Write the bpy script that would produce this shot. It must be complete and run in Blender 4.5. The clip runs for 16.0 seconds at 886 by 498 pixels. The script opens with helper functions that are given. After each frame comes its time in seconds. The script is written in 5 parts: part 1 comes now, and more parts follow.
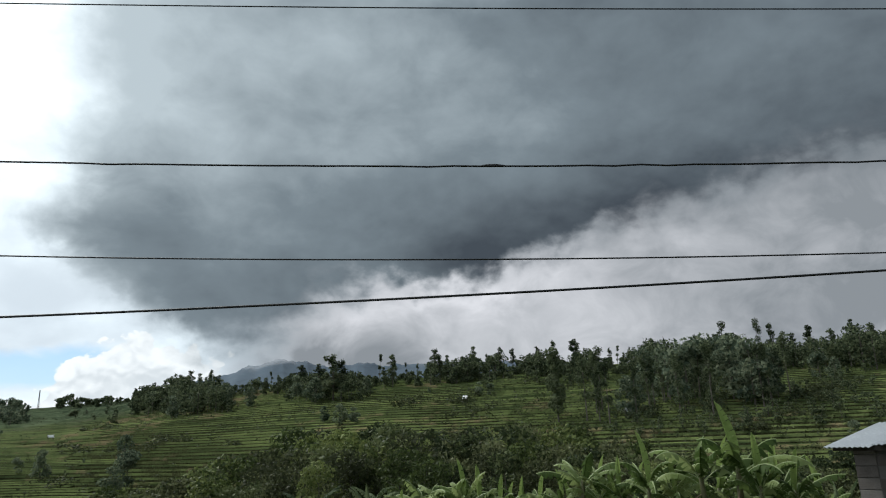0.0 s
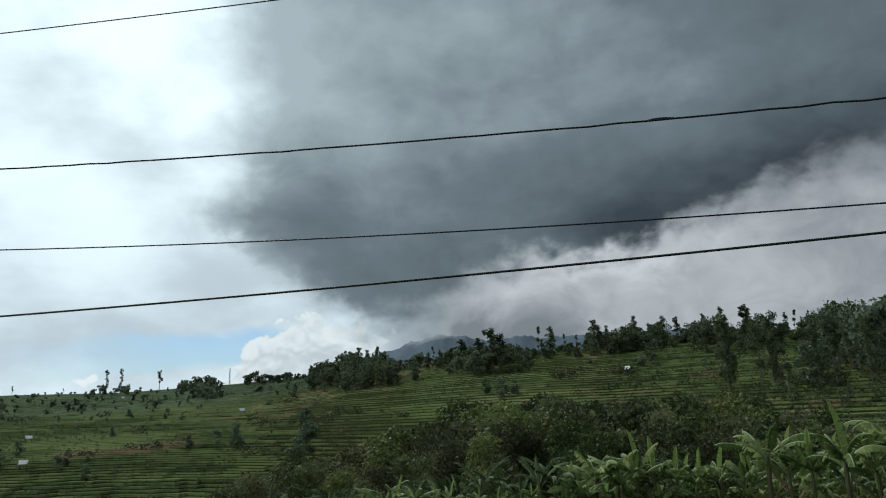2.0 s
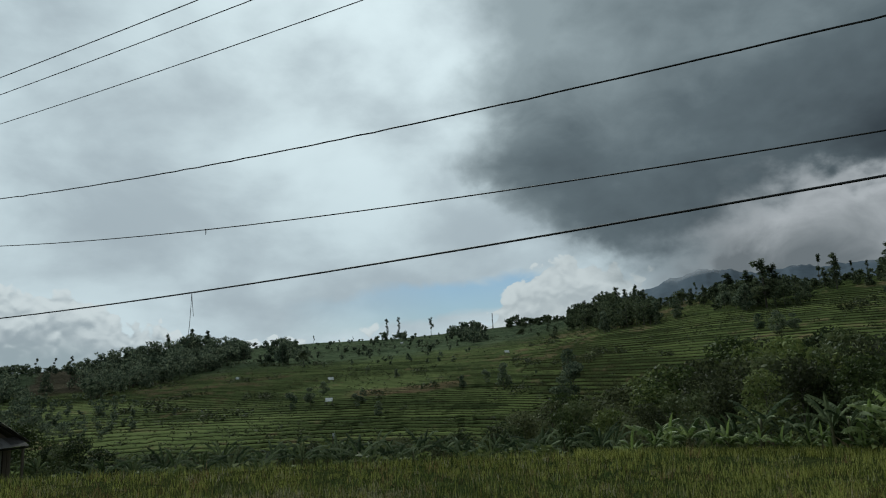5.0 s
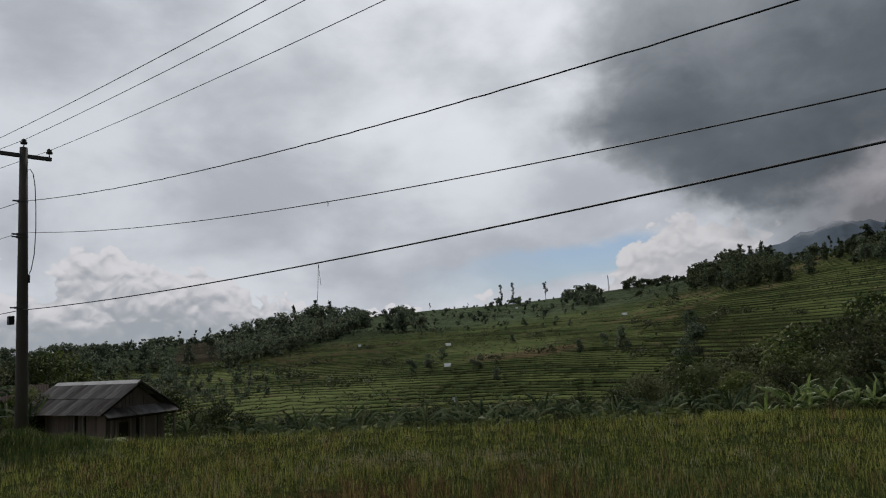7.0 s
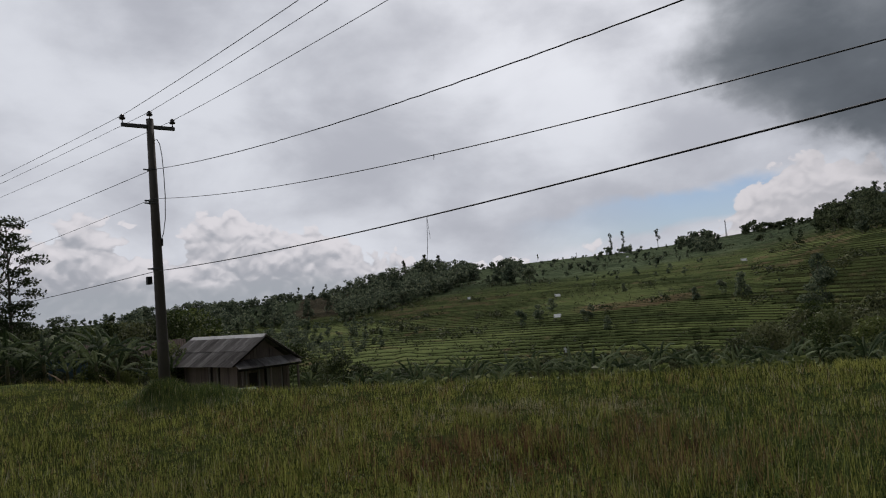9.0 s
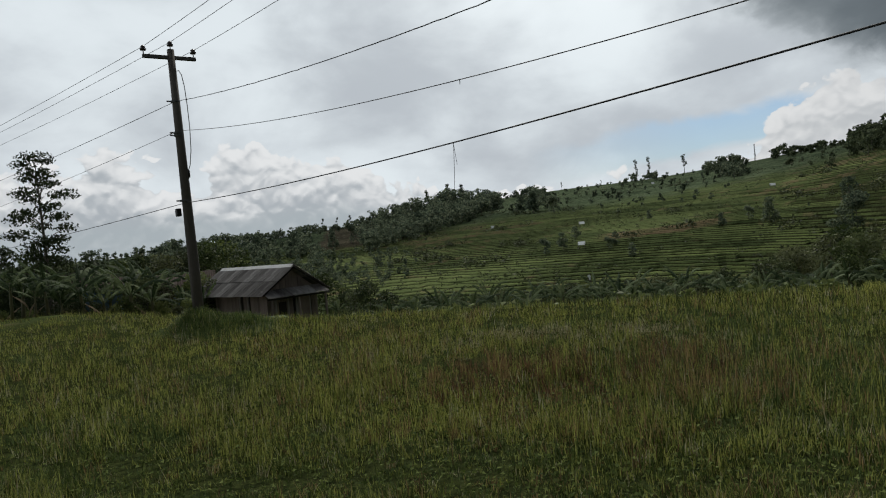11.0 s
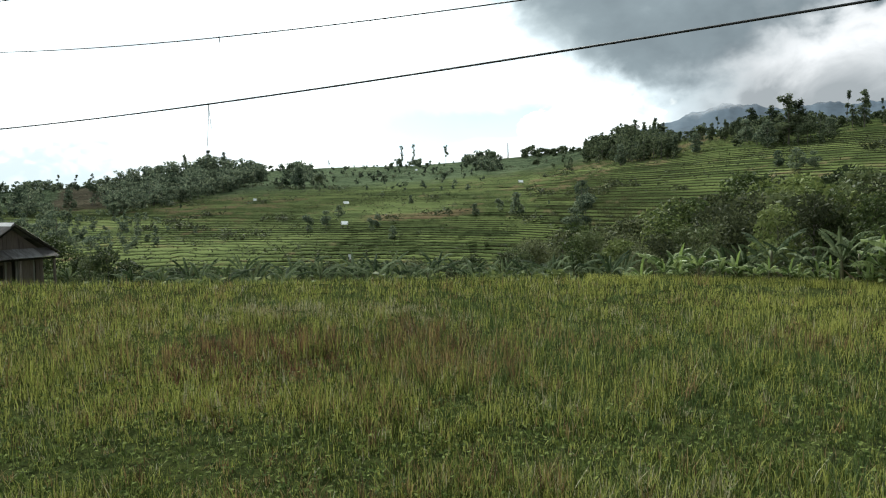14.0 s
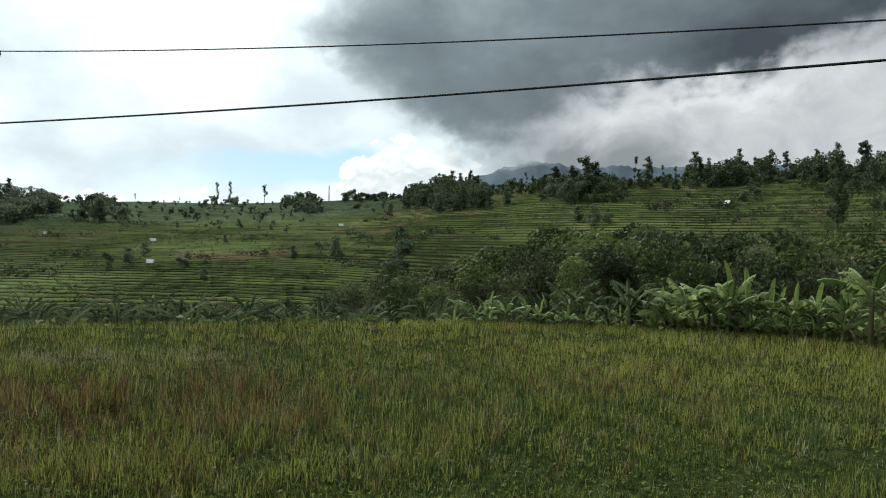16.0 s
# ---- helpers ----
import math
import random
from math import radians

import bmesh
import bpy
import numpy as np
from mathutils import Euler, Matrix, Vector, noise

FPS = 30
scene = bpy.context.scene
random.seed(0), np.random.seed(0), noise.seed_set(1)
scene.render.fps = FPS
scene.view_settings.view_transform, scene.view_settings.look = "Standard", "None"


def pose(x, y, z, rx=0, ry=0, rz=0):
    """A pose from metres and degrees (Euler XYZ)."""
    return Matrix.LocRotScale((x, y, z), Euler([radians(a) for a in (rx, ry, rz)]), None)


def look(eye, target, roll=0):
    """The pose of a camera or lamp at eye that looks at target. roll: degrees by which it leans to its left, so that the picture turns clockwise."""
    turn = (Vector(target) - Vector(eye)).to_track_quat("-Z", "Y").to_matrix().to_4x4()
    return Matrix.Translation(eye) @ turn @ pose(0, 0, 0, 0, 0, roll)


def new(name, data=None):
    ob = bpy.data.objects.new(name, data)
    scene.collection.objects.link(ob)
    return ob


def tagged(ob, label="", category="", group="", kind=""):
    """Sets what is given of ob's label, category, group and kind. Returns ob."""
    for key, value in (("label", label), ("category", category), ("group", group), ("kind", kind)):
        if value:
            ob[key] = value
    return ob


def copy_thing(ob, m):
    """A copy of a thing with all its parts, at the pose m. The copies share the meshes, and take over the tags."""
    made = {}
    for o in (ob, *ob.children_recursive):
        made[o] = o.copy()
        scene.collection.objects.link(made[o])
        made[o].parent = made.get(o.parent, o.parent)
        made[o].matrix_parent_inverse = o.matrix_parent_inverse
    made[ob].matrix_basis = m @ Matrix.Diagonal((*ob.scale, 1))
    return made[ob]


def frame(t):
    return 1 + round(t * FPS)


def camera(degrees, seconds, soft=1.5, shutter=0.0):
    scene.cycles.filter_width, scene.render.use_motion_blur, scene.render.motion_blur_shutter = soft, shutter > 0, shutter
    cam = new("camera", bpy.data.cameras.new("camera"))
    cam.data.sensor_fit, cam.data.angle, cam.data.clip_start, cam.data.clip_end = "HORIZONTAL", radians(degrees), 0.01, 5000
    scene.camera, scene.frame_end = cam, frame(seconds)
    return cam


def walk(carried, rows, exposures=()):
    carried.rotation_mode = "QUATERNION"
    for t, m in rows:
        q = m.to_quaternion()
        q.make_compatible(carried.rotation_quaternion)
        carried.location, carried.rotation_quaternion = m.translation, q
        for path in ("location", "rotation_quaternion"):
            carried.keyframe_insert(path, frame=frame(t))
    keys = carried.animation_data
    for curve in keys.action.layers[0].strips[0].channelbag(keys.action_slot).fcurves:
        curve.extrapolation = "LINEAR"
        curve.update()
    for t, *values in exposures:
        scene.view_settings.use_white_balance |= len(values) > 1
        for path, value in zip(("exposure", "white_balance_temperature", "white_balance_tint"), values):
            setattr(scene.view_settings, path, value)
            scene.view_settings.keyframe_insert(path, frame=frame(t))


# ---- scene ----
# The camera turns nearly on the spot: seconds, place, yaw, pitch, roll.
cam = camera(64.4, 16.0, soft=1.1)
EYE = 2.3
ROWS = [
    (0.0, 0.066, 0.208, 2.382, 0.55, 15.74, 1.73),
    (0.5, 0.031, 0.235, 2.380, 3.57, 15.14, 1.78),
    (1.0, -0.004, 0.263, 2.376, 6.21, 14.70, 2.02),
    (1.5, -0.039, 0.290, 2.370, 9.73, 14.53, 2.05),
    (2.0, -0.074, 0.317, 2.367, 13.29, 13.97, 1.82),
    (2.5, -0.073, 0.297, 2.363, 16.96, 12.95, 2.01),
    (3.0, -0.072, 0.277, 2.359, 20.04, 12.27, 2.19),
    (3.5, -0.072, 0.257, 2.354, 24.26, 11.60, 2.46),
    (4.0, -0.071, 0.237, 2.350, 27.66, 11.09, 2.55),
    (4.5, -0.070, 0.217, 2.346, 30.95, 10.66, 2.40),
    (7.0, -0.175, 0.172, 2.313, 43.32, 7.79, 3.49),
    (7.5, -0.184, 0.172, 2.308, 45.30, 7.27, 3.44),
    (8.0, -0.194, 0.171, 2.303, 47.91, 6.87, 3.66),
    (8.5, -0.203, 0.171, 2.297, 50.00, 5.80, 4.24),
    (9.0, -0.212, 0.171, 2.292, 52.15, 4.55, 4.56),
    (11.5, -0.224, 0.085, 2.245, 53.74, -2.64, 5.89),
    (12.0, -0.215, 0.095, 2.236, 51.51, -5.16, 4.73),
    (12.5, -0.206, 0.115, 2.228, 47.28, -5.63, 4.27),
    (13.0, -0.212, 0.155, 2.222, 42.57, -5.68, 3.51),
    (13.5, -0.219, 0.205, 2.220, 37.80, -5.51, 1.38),
    (14.0, -0.231, 0.260, 2.230, 35.08, -3.81, 0.76),
    (14.5, -0.243, 0.332, 2.248, 32.07, -2.50, -0.20),
    (15.0, -0.237, 0.355, 2.250, 28.41, -0.89, -0.54),
    (15.5, -0.230, 0.378, 2.253, 24.84, -0.51, -1.12),
    (16.0, -0.224, 0.401, 2.255, 20.51, -0.19, -1.26),
]
# seconds, stops, kelvin, tint
EXPOSURES = [(0.0, 0.46, 6200, 6.0), (1.0, 0.36, 6150, 4.0), (2.0, 0.1, 6000, 1.0), (3.5, -0.25, 5950, -1.0), (4.5, -0.32, 5950, -2.0), (7.0, -0.35, 6450, 14.0), (9.0, -0.25, 6500, 17.0), (11.5, 0.12, 6450, 7.0), (12.5, 0.66, 6350, 5.0), (13.3, 0.98, 6350, 3.0), (13.9, 1.1, 6350, 3.0), (14.3, 1.02, 6350, 3.0), (15.0, 0.62, 6350, 3.0), (16.0, 0.58, 6300, 2.0)]
walk(cam, [(t, pose(x, y, z, 90 + pitch, roll, yaw)) for t, x, y, z, yaw, pitch, roll in ROWS], EXPOSURES)


# ---- sky and sun ----
SUN_AZ, SUN_EL = 50.0, 48.0        # degrees, counted to the left from straight ahead


class Nodes:
    """Short hand for building a node tree."""
    def __init__(self, tree):
        self.tree = tree
        tree.nodes.clear()

    def add(self, kind, **sockets):
        n = self.tree.nodes.new(kind)
        for key, value in sockets.items():
            self.put(n.inputs[key.replace("_", " ")], value)
        return n

    def put(self, socket, value):
        if isinstance(value, bpy.types.NodeSocket):
            self.tree.links.new(value, socket)
        else:
            socket.default_value = value

    def math(self, op, a, b=0.0, c=0.0, clamp=False):
        n = self.tree.nodes.new("ShaderNodeMath")
        n.operation, n.use_clamp = op, clamp
        for s, v in zip(n.inputs, (a, b, c)):
            self.put(s, v)
        return n.outputs[0]

    def ramp(self, value, lo, hi, a=0.0, b=1.0, smooth=True):
        n = self.tree.nodes.new("ShaderNodeMapRange")
        n.interpolation_type = "SMOOTHSTEP" if smooth else "LINEAR"
        for key, v in (("Value", value), ("From Min", lo), ("From Max", hi), ("To Min", a), ("To Max", b)):
            self.put(n.inputs[key], v)
        return n.outputs[0]

    def noise(self, vector, scale, detail=5.0, rough=0.55, warp=0.0):
        n = self.tree.nodes.new("ShaderNodeTexNoise")
        self.put(n.inputs["Vector"], vector)
        for key, v in (("Scale", scale), ("Detail", detail), ("Roughness", rough), ("Distortion", warp)):
            self.put(n.inputs[key], v)
        return n.outputs["Fac"]

    def mix(self, fac, a, b, blend="MIX"):
        n = self.tree.nodes.new("ShaderNodeMix")
        n.data_type, n.blend_type = "RGBA", blend
        self.put(n.inputs[0], fac)
        for s, v in ((n.inputs[6], a), (n.inputs[7], b)):
            self.put(s, (*v, 1.0) if isinstance(v, tuple) and len(v) == 3 else v)
        return n.outputs[2]

    def curve(self, value, points, top=30.0, lo=-80.0, hi=110.0):
        """A piecewise straight function of value."""
        n = self.tree.nodes.new("ShaderNodeValToRGB")
        self.put(n.inputs[0], self.ramp(value, lo, hi, smooth=False))
        stops = n.color_ramp.elements
        while len(stops) > 1:
            stops.remove(stops[-1])
        for k, (at, y) in enumerate(points):
            s = stops[0] if k == 0 else stops.new((at - lo) / (hi - lo))
            s.position = (at - lo) / (hi - lo)
            s.color = (y / top, y / top, y / top, 1.0)
        return self.math("MULTIPLY", n.outputs[0], top)

    def vec(self, x, y, z):
        n = self.tree.nodes.new("ShaderNodeCombineXYZ")
        for s, v in zip(n.inputs, (x, y, z)):
            self.put(s, v)
        return n.outputs[0]


def make_sky():
    world = bpy.data.worlds.new("sky")
    scene.world = world
    world.use_nodes = True
    g = Nodes(world.node_tree)
    way = g.add("ShaderNodeTexCoord").outputs["Generated"]
    split = g.add("ShaderNodeSeparateXYZ", Vector=way)
    x, y, z = split.outputs
    az = g.math("MULTIPLY", g.math("ARCTAN2", g.math("MULTIPLY", x, -1.0), y), 57.2958)
    el = g.math("MULTIPLY", g.math("ARCSINE", z), 57.2958)
    # the noise is drawn on a flat cloud deck overhead, so that it crowds towards the horizon
    up = g.math("MAXIMUM", z, 0.0)
    deck = g.math("ADD", up, 0.30)
    flat = g.vec(g.math("DIVIDE", x, deck), g.math("DIVIDE", y, deck), 0.0)
    big = g.noise(way, 2.2, 4.0, 0.5, 0.3)
    mid = g.noise(g.vec(x, y, g.math("MULTIPLY", z, 1.8)), 4.5, 6.0, 0.52, 0.15)
    heaped = g.vec(g.math("MULTIPLY", az, 0.1), g.math("MULTIPLY", el, 0.13), 3.0)
    puff = g.noise(heaped, 1.9, 7.0, 0.55, 0.4)
    jig = g.math("SUBTRACT", puff, 0.5)
    rag = g.math("SUBTRACT", g.noise(heaped, 5.0, 4.0, 0.5, 0.1), 0.5)
    # clear sky behind
    sky = g.add("ShaderNodeTexSky")
    sky.sky_type, sky.sun_disc = "NISHITA", False
    sky.sun_elevation, sky.sun_rotation = radians(SUN_EL), radians(-SUN_AZ)
    clear = g.mix(1.0, sky.outputs["Color"], (0.058, 0.070, 0.084), "MULTIPLY")
    # high pale cloud in soft folds, brightest round the hidden sun
    fold = g.math("ADD", g.math("MULTIPLY", mid, 0.65), g.math("MULTIPLY", big, 0.5))
    pale = g.mix(g.ramp(fold, 0.44, 0.70), (0.50, 0.54, 0.585), (0.78, 0.84, 0.88))
    glow = g.math("MULTIPLY", g.ramp(g.math("ABSOLUTE", g.math("SUBTRACT", az, 38.0)), 3.0, 30.0, 1.0, 0.0), g.ramp(el, 5.0, 30.0))
    glow = g.math("MULTIPLY", glow, g.ramp(fold, 0.36, 0.62, 0.35, 1.0))
    pale = g.mix(g.math("MULTIPLY", glow, 0.6), pale, (1.16, 1.22, 1.24))
    # strip of blue low over the ridge
    strip = g.math("SUBTRACT", g.math("ADD", el, g.math("MULTIPLY", jig, 3.0)), g.curve(az, [(26, 6.3), (29, 6.2), (34, 6.0), (39, 5.4), (46, 4.5)]))
    hole = g.math("MULTIPLY", g.curve(az, [(24, 0), (27, 1), (33, 1), (39, 0.6), (47, 0.0)], 1.0), g.ramp(g.math("ABSOLUTE", strip), 0.9, 1.9, 1.0, 0.0))
    out = g.mix(g.math("MULTIPLY", hole, 0.85), pale, clear)
    # heaped cloud banks on the horizon, in rounded billows lit from above
    tops = g.curve(az, [(12, 2.0), (17, 6.2), (20, 8.0), (23, 8.9), (26.3, 8.6), (27.8, 7.2), (28.8, 5.6), (31, 4.4), (33, 3.2), (50, 3.0), (55, 3.8), (58, 5.2), (61, 6.6), (64, 7.2), (67, 8.0), (69.6, 8.7), (71.5, 7.3), (74, 5.8), (77, 7.2), (79, 8.8), (82, 7.8), (90, 6.5), (100, 7.0)])

    def billow(lift):
        at = g.vec(g.math("ADD", g.math("MULTIPLY", az, 0.1), g.math("MULTIPLY", jig, 0.35)), g.math("ADD", g.math("MULTIPLY", el, 0.13), g.math("ADD", g.math("MULTIPLY", rag, 0.22), lift)), 0.0)
        total = None
        for scale, weight in ((2.6, 0.5), (5.8, 0.32), (13.0, 0.18)):
            n = g.tree.nodes.new("ShaderNodeTexVoronoi")
            n.voronoi_dimensions, n.feature = "2D", "SMOOTH_F1"
            g.put(n.inputs["Vector"], at)
            n.inputs["Scale"].default_value, n.inputs["Smoothness"].default_value = scale, 0.7
            layer = g.math("MULTIPLY", n.outputs["Distance"], weight)
            total = layer if total is None else g.math("ADD", total, layer)
        return g.math("SUBTRACT", 0.36, total)
    bulge = billow(0.0)
    relief = g.math("SUBTRACT", bulge, billow(0.07))
    curl = g.math("SUBTRACT", g.noise(heaped, 9.0, 6.0, 0.6, 0.2), 0.5)
    rise = g.math("SUBTRACT", g.math("ADD", tops, g.math("ADD", g.math("MULTIPLY", jig, 2.2), g.math("ADD", g.math("MULTIPLY", bulge, 6.0), g.math("MULTIPLY", curl, 1.0)))), el)
    bank = g.ramp(rise, -0.12, 0.32)
    body = g.math("ADD", g.math("ADD", g.ramp(rise, 0.0, 5.0, 0.78, 0.34), g.math("MULTIPLY", jig, 0.5)), g.math("ADD", g.math("MULTIPLY", relief, 1.7), g.math("MULTIPLY", bulge, 0.7)))
    heap = g.mix(g.ramp(body, 0.1, 1.0), (0.42, 0.455, 0.49), (0.80, 0.81, 0.82))
    heap = g.mix(g.ramp(az, 45.0, 30.0, 0.0, 0.4), heap, (0.68, 0.68, 0.68))
    flatbase = g.math("MULTIPLY", g.ramp(g.math("ADD", el, g.math("MULTIPLY", jig, 2.5)), 3.8, 2.2), g.ramp(az, 50.0, 62.0))
    heap = g.mix(g.math("MULTIPLY", flatbase, 0.8), heap, (0.40, 0.45, 0.48))
    out = g.mix(bank, out, heap)
    # dark rain cloud: its underside by bearing
    edge = g.math("ADD", g.math("MULTIPLY", jig, 5.0), g.math("MULTIPLY", rag, 4.0))
    base = g.curve(az, [(-70, 20), (-34, 18.4), (-28, 18.6), (-24, 18.0), (-19, 16.9), (-15, 16.2), (-12.6, 15.1), (-8, 14.1), (-3, 13.2), (0.7, 12.8), (6.8, 11.8), (8.7, 11.2), (13, 8.6), (16, 7.2), (20, 7.2), (24, 8.9), (26.5, 10.8), (30.3, 13.5), (33.6, 16.5), (36, 19)])
    below = g.math("SUBTRACT", g.math("ADD", el, edge), base)
    brim = g.curve(el, [(0, 16), (9, 24), (11, 27), (13.5, 30.5), (16.5, 34.2), (19.5, 30.8), (22, 32.6), (26, 30.4), (31, 32), (40, 34), (70, 40)], 40.0)
    left = g.math("ADD", g.math("SUBTRACT", brim, az), g.math("ADD", g.math("MULTIPLY", g.math("SUBTRACT", big, 0.5), 6.0), g.math("MULTIPLY", edge, 0.9)))
    murk = g.math("MULTIPLY", g.ramp(g.math("ADD", az, edge), 20.0, 11.0), g.ramp(below, 4.5, 2.0))
    lit = g.math("ADD", g.curve(az, [(-60, 0.0), (-34, 0.02), (-24, 0.10), (-17, 0.32), (-12, 0.52), (0, 0.60), (8, 0.52), (12, 0.36), (15, 0.2), (22, 0.2)], 1.0), g.math("MULTIPLY", jig, 1.3))
    lit = g.math("ADD", lit, g.math("MULTIPLY", g.ramp(g.math("ABSOLUTE", below), 3.5, 0.0), g.ramp(az, -16.0, -4.0, 0.0, 0.3)))
    lit = g.math("SUBTRACT", lit, g.math("MULTIPLY", g.ramp(el, 10.5, 6.8, 0.0, 0.5), g.ramp(g.math("ABSOLUTE", g.math("SUBTRACT", az, 12.0)), 16.0, 6.0)))
    out = g.mix(murk, out, g.mix(g.ramp(lit, 0.0, 1.0, smooth=False), (0.20, 0.21, 0.225), (0.58, 0.565, 0.585)))
    soft = g.curve(az, [(-40, 2.4), (-20, 2.0), (-9, 1.4), (4, 0.9), (11, 2.2), (20, 2.4), (27, 1.2), (36, 1.0)], 3.0)
    mass = g.math("MULTIPLY", g.ramp(left, -2.2, 6.0), g.ramp(g.math("DIVIDE", below, soft), -1.0, 1.6))
    depth = g.math("ADD", g.ramp(az, 34.0, -34.0, 0.20, 0.62, smooth=False), g.math("MULTIPLY", g.math("SUBTRACT", mid, 0.5), 0.85))
    depth = g.math("ADD", depth, g.math("MULTIPLY", jig, 0.35))
    depth = g.math("ADD", depth, g.math("ADD", g.ramp(below, 0.5, 11.0, 0.34, 0.0), g.ramp(below, 0.0, 2.5, -0.22, 0.0)))
    depth = g.math("SUBTRACT", depth, g.ramp(left, 0.0, 14.0, 0.30, 0.0))
    depth = g.math("SUBTRACT", depth, g.math("MULTIPLY", g.ramp(el, 15.0, 32.0, 0.0, 0.28), g.ramp(az, -12.0, 16.0)))
    depth = g.math("ADD", depth, g.ramp(g.math("ABSOLUTE", g.math("SUBTRACT", az, 19.0)), 4.0, 15.0, 0.07, 0.0))
    dark = g.mix(g.ramp(depth, -0.1, 0.42, smooth=False), (0.39, 0.432, 0.458), (0.149, 0.175, 0.195))
    dark = g.mix(g.ramp(depth, 0.42, 0.95, smooth=False), dark, (0.046, 0.055, 0.067))
    out = g.mix(mass, out, dark)
    bg = g.add("ShaderNodeBackground", Color=out, Strength=1.0)
    g.tree.links.new(bg.outputs[0], g.add("ShaderNodeOutputWorld").inputs["Surface"])


make_sky()
sun = new("sun", bpy.data.lights.new("sun", "SUN"))
sun.data.energy, sun.data.angle, sun.data.color = 2.2, radians(14), (1.0, 0.96, 0.88)
sun.matrix_world = look((-60 * math.sin(radians(SUN_AZ)) * math.cos(radians(SUN_EL)), 60 * math.cos(radians(SUN_AZ)) * math.cos(radians(SUN_EL)), 60 * math.sin(radians(SUN_EL))), (0, 0, 0))


# ---- materials ----
def material(name, colors, scale=2.0, fine=30.0, rough=0.8, metal=0.0, bump=0.3, island=0.0, through_light=0.0, per_object=0.0, stretch=(1, 1, 1), spec=None):
    """colors: dark, mid and light base colour; noise at two scales picks between them; island varies each loose piece."""
    m = bpy.data.materials.new(name)
    m.use_nodes = True
    g = Nodes(m.node_tree)
    at = g.add("ShaderNodeTexCoord").outputs["Object"]
    if stretch != (1, 1, 1):
        mp = g.add("ShaderNodeMapping", Vector=at, Scale=stretch)
        at = mp.outputs[0]
    broad, grain = g.noise(at, scale, 4.0), g.noise(at, fine, 3.0, 0.6)
    fac = g.math("ADD", g.math("MULTIPLY", broad, 0.6), g.math("MULTIPLY", grain, 0.4))
    geo = g.add("ShaderNodeNewGeometry")
    if island:
        fac = g.math("ADD", fac, g.math("MULTIPLY", g.math("SUBTRACT", geo.outputs["Random Per Island"], 0.5), island))
    if per_object:
        info = g.add("ShaderNodeObjectInfo")
        fac = g.math("ADD", fac, g.math("MULTIPLY", g.math("SUBTRACT", info.outputs["Random"], 0.5), per_object))
    low = g.mix(g.ramp(fac, 0.25, 0.5), colors[0], colors[1])
    col = g.mix(g.ramp(fac, 0.5, 0.78), low, colors[2])
    b = g.add("ShaderNodeBsdfPrincipled", Base_Color=col, Roughness=rough, Metallic=metal)
    b.inputs["Specular IOR Level"].default_value = spec if spec is not None else (0.18 if through_light else 0.4)
    if bump:
        bp = g.add("ShaderNodeBump", Height=grain, Strength=bump, Distance=0.02)
        g.tree.links.new(bp.outputs[0], b.inputs["Normal"])
    shade = b.outputs[0]
    if through_light:
        tl = g.add("ShaderNodeBsdfTranslucent", Color=col)
        mx = g.add("ShaderNodeMixShader", Fac=through_light)
        g.tree.links.new(shade, mx.inputs[1])
        g.tree.links.new(tl.outputs[0], mx.inputs[2])
        shade = mx.outputs[0]
    g.tree.links.new(shade, g.add("ShaderNodeOutputMaterial").inputs["Surface"])
    return m


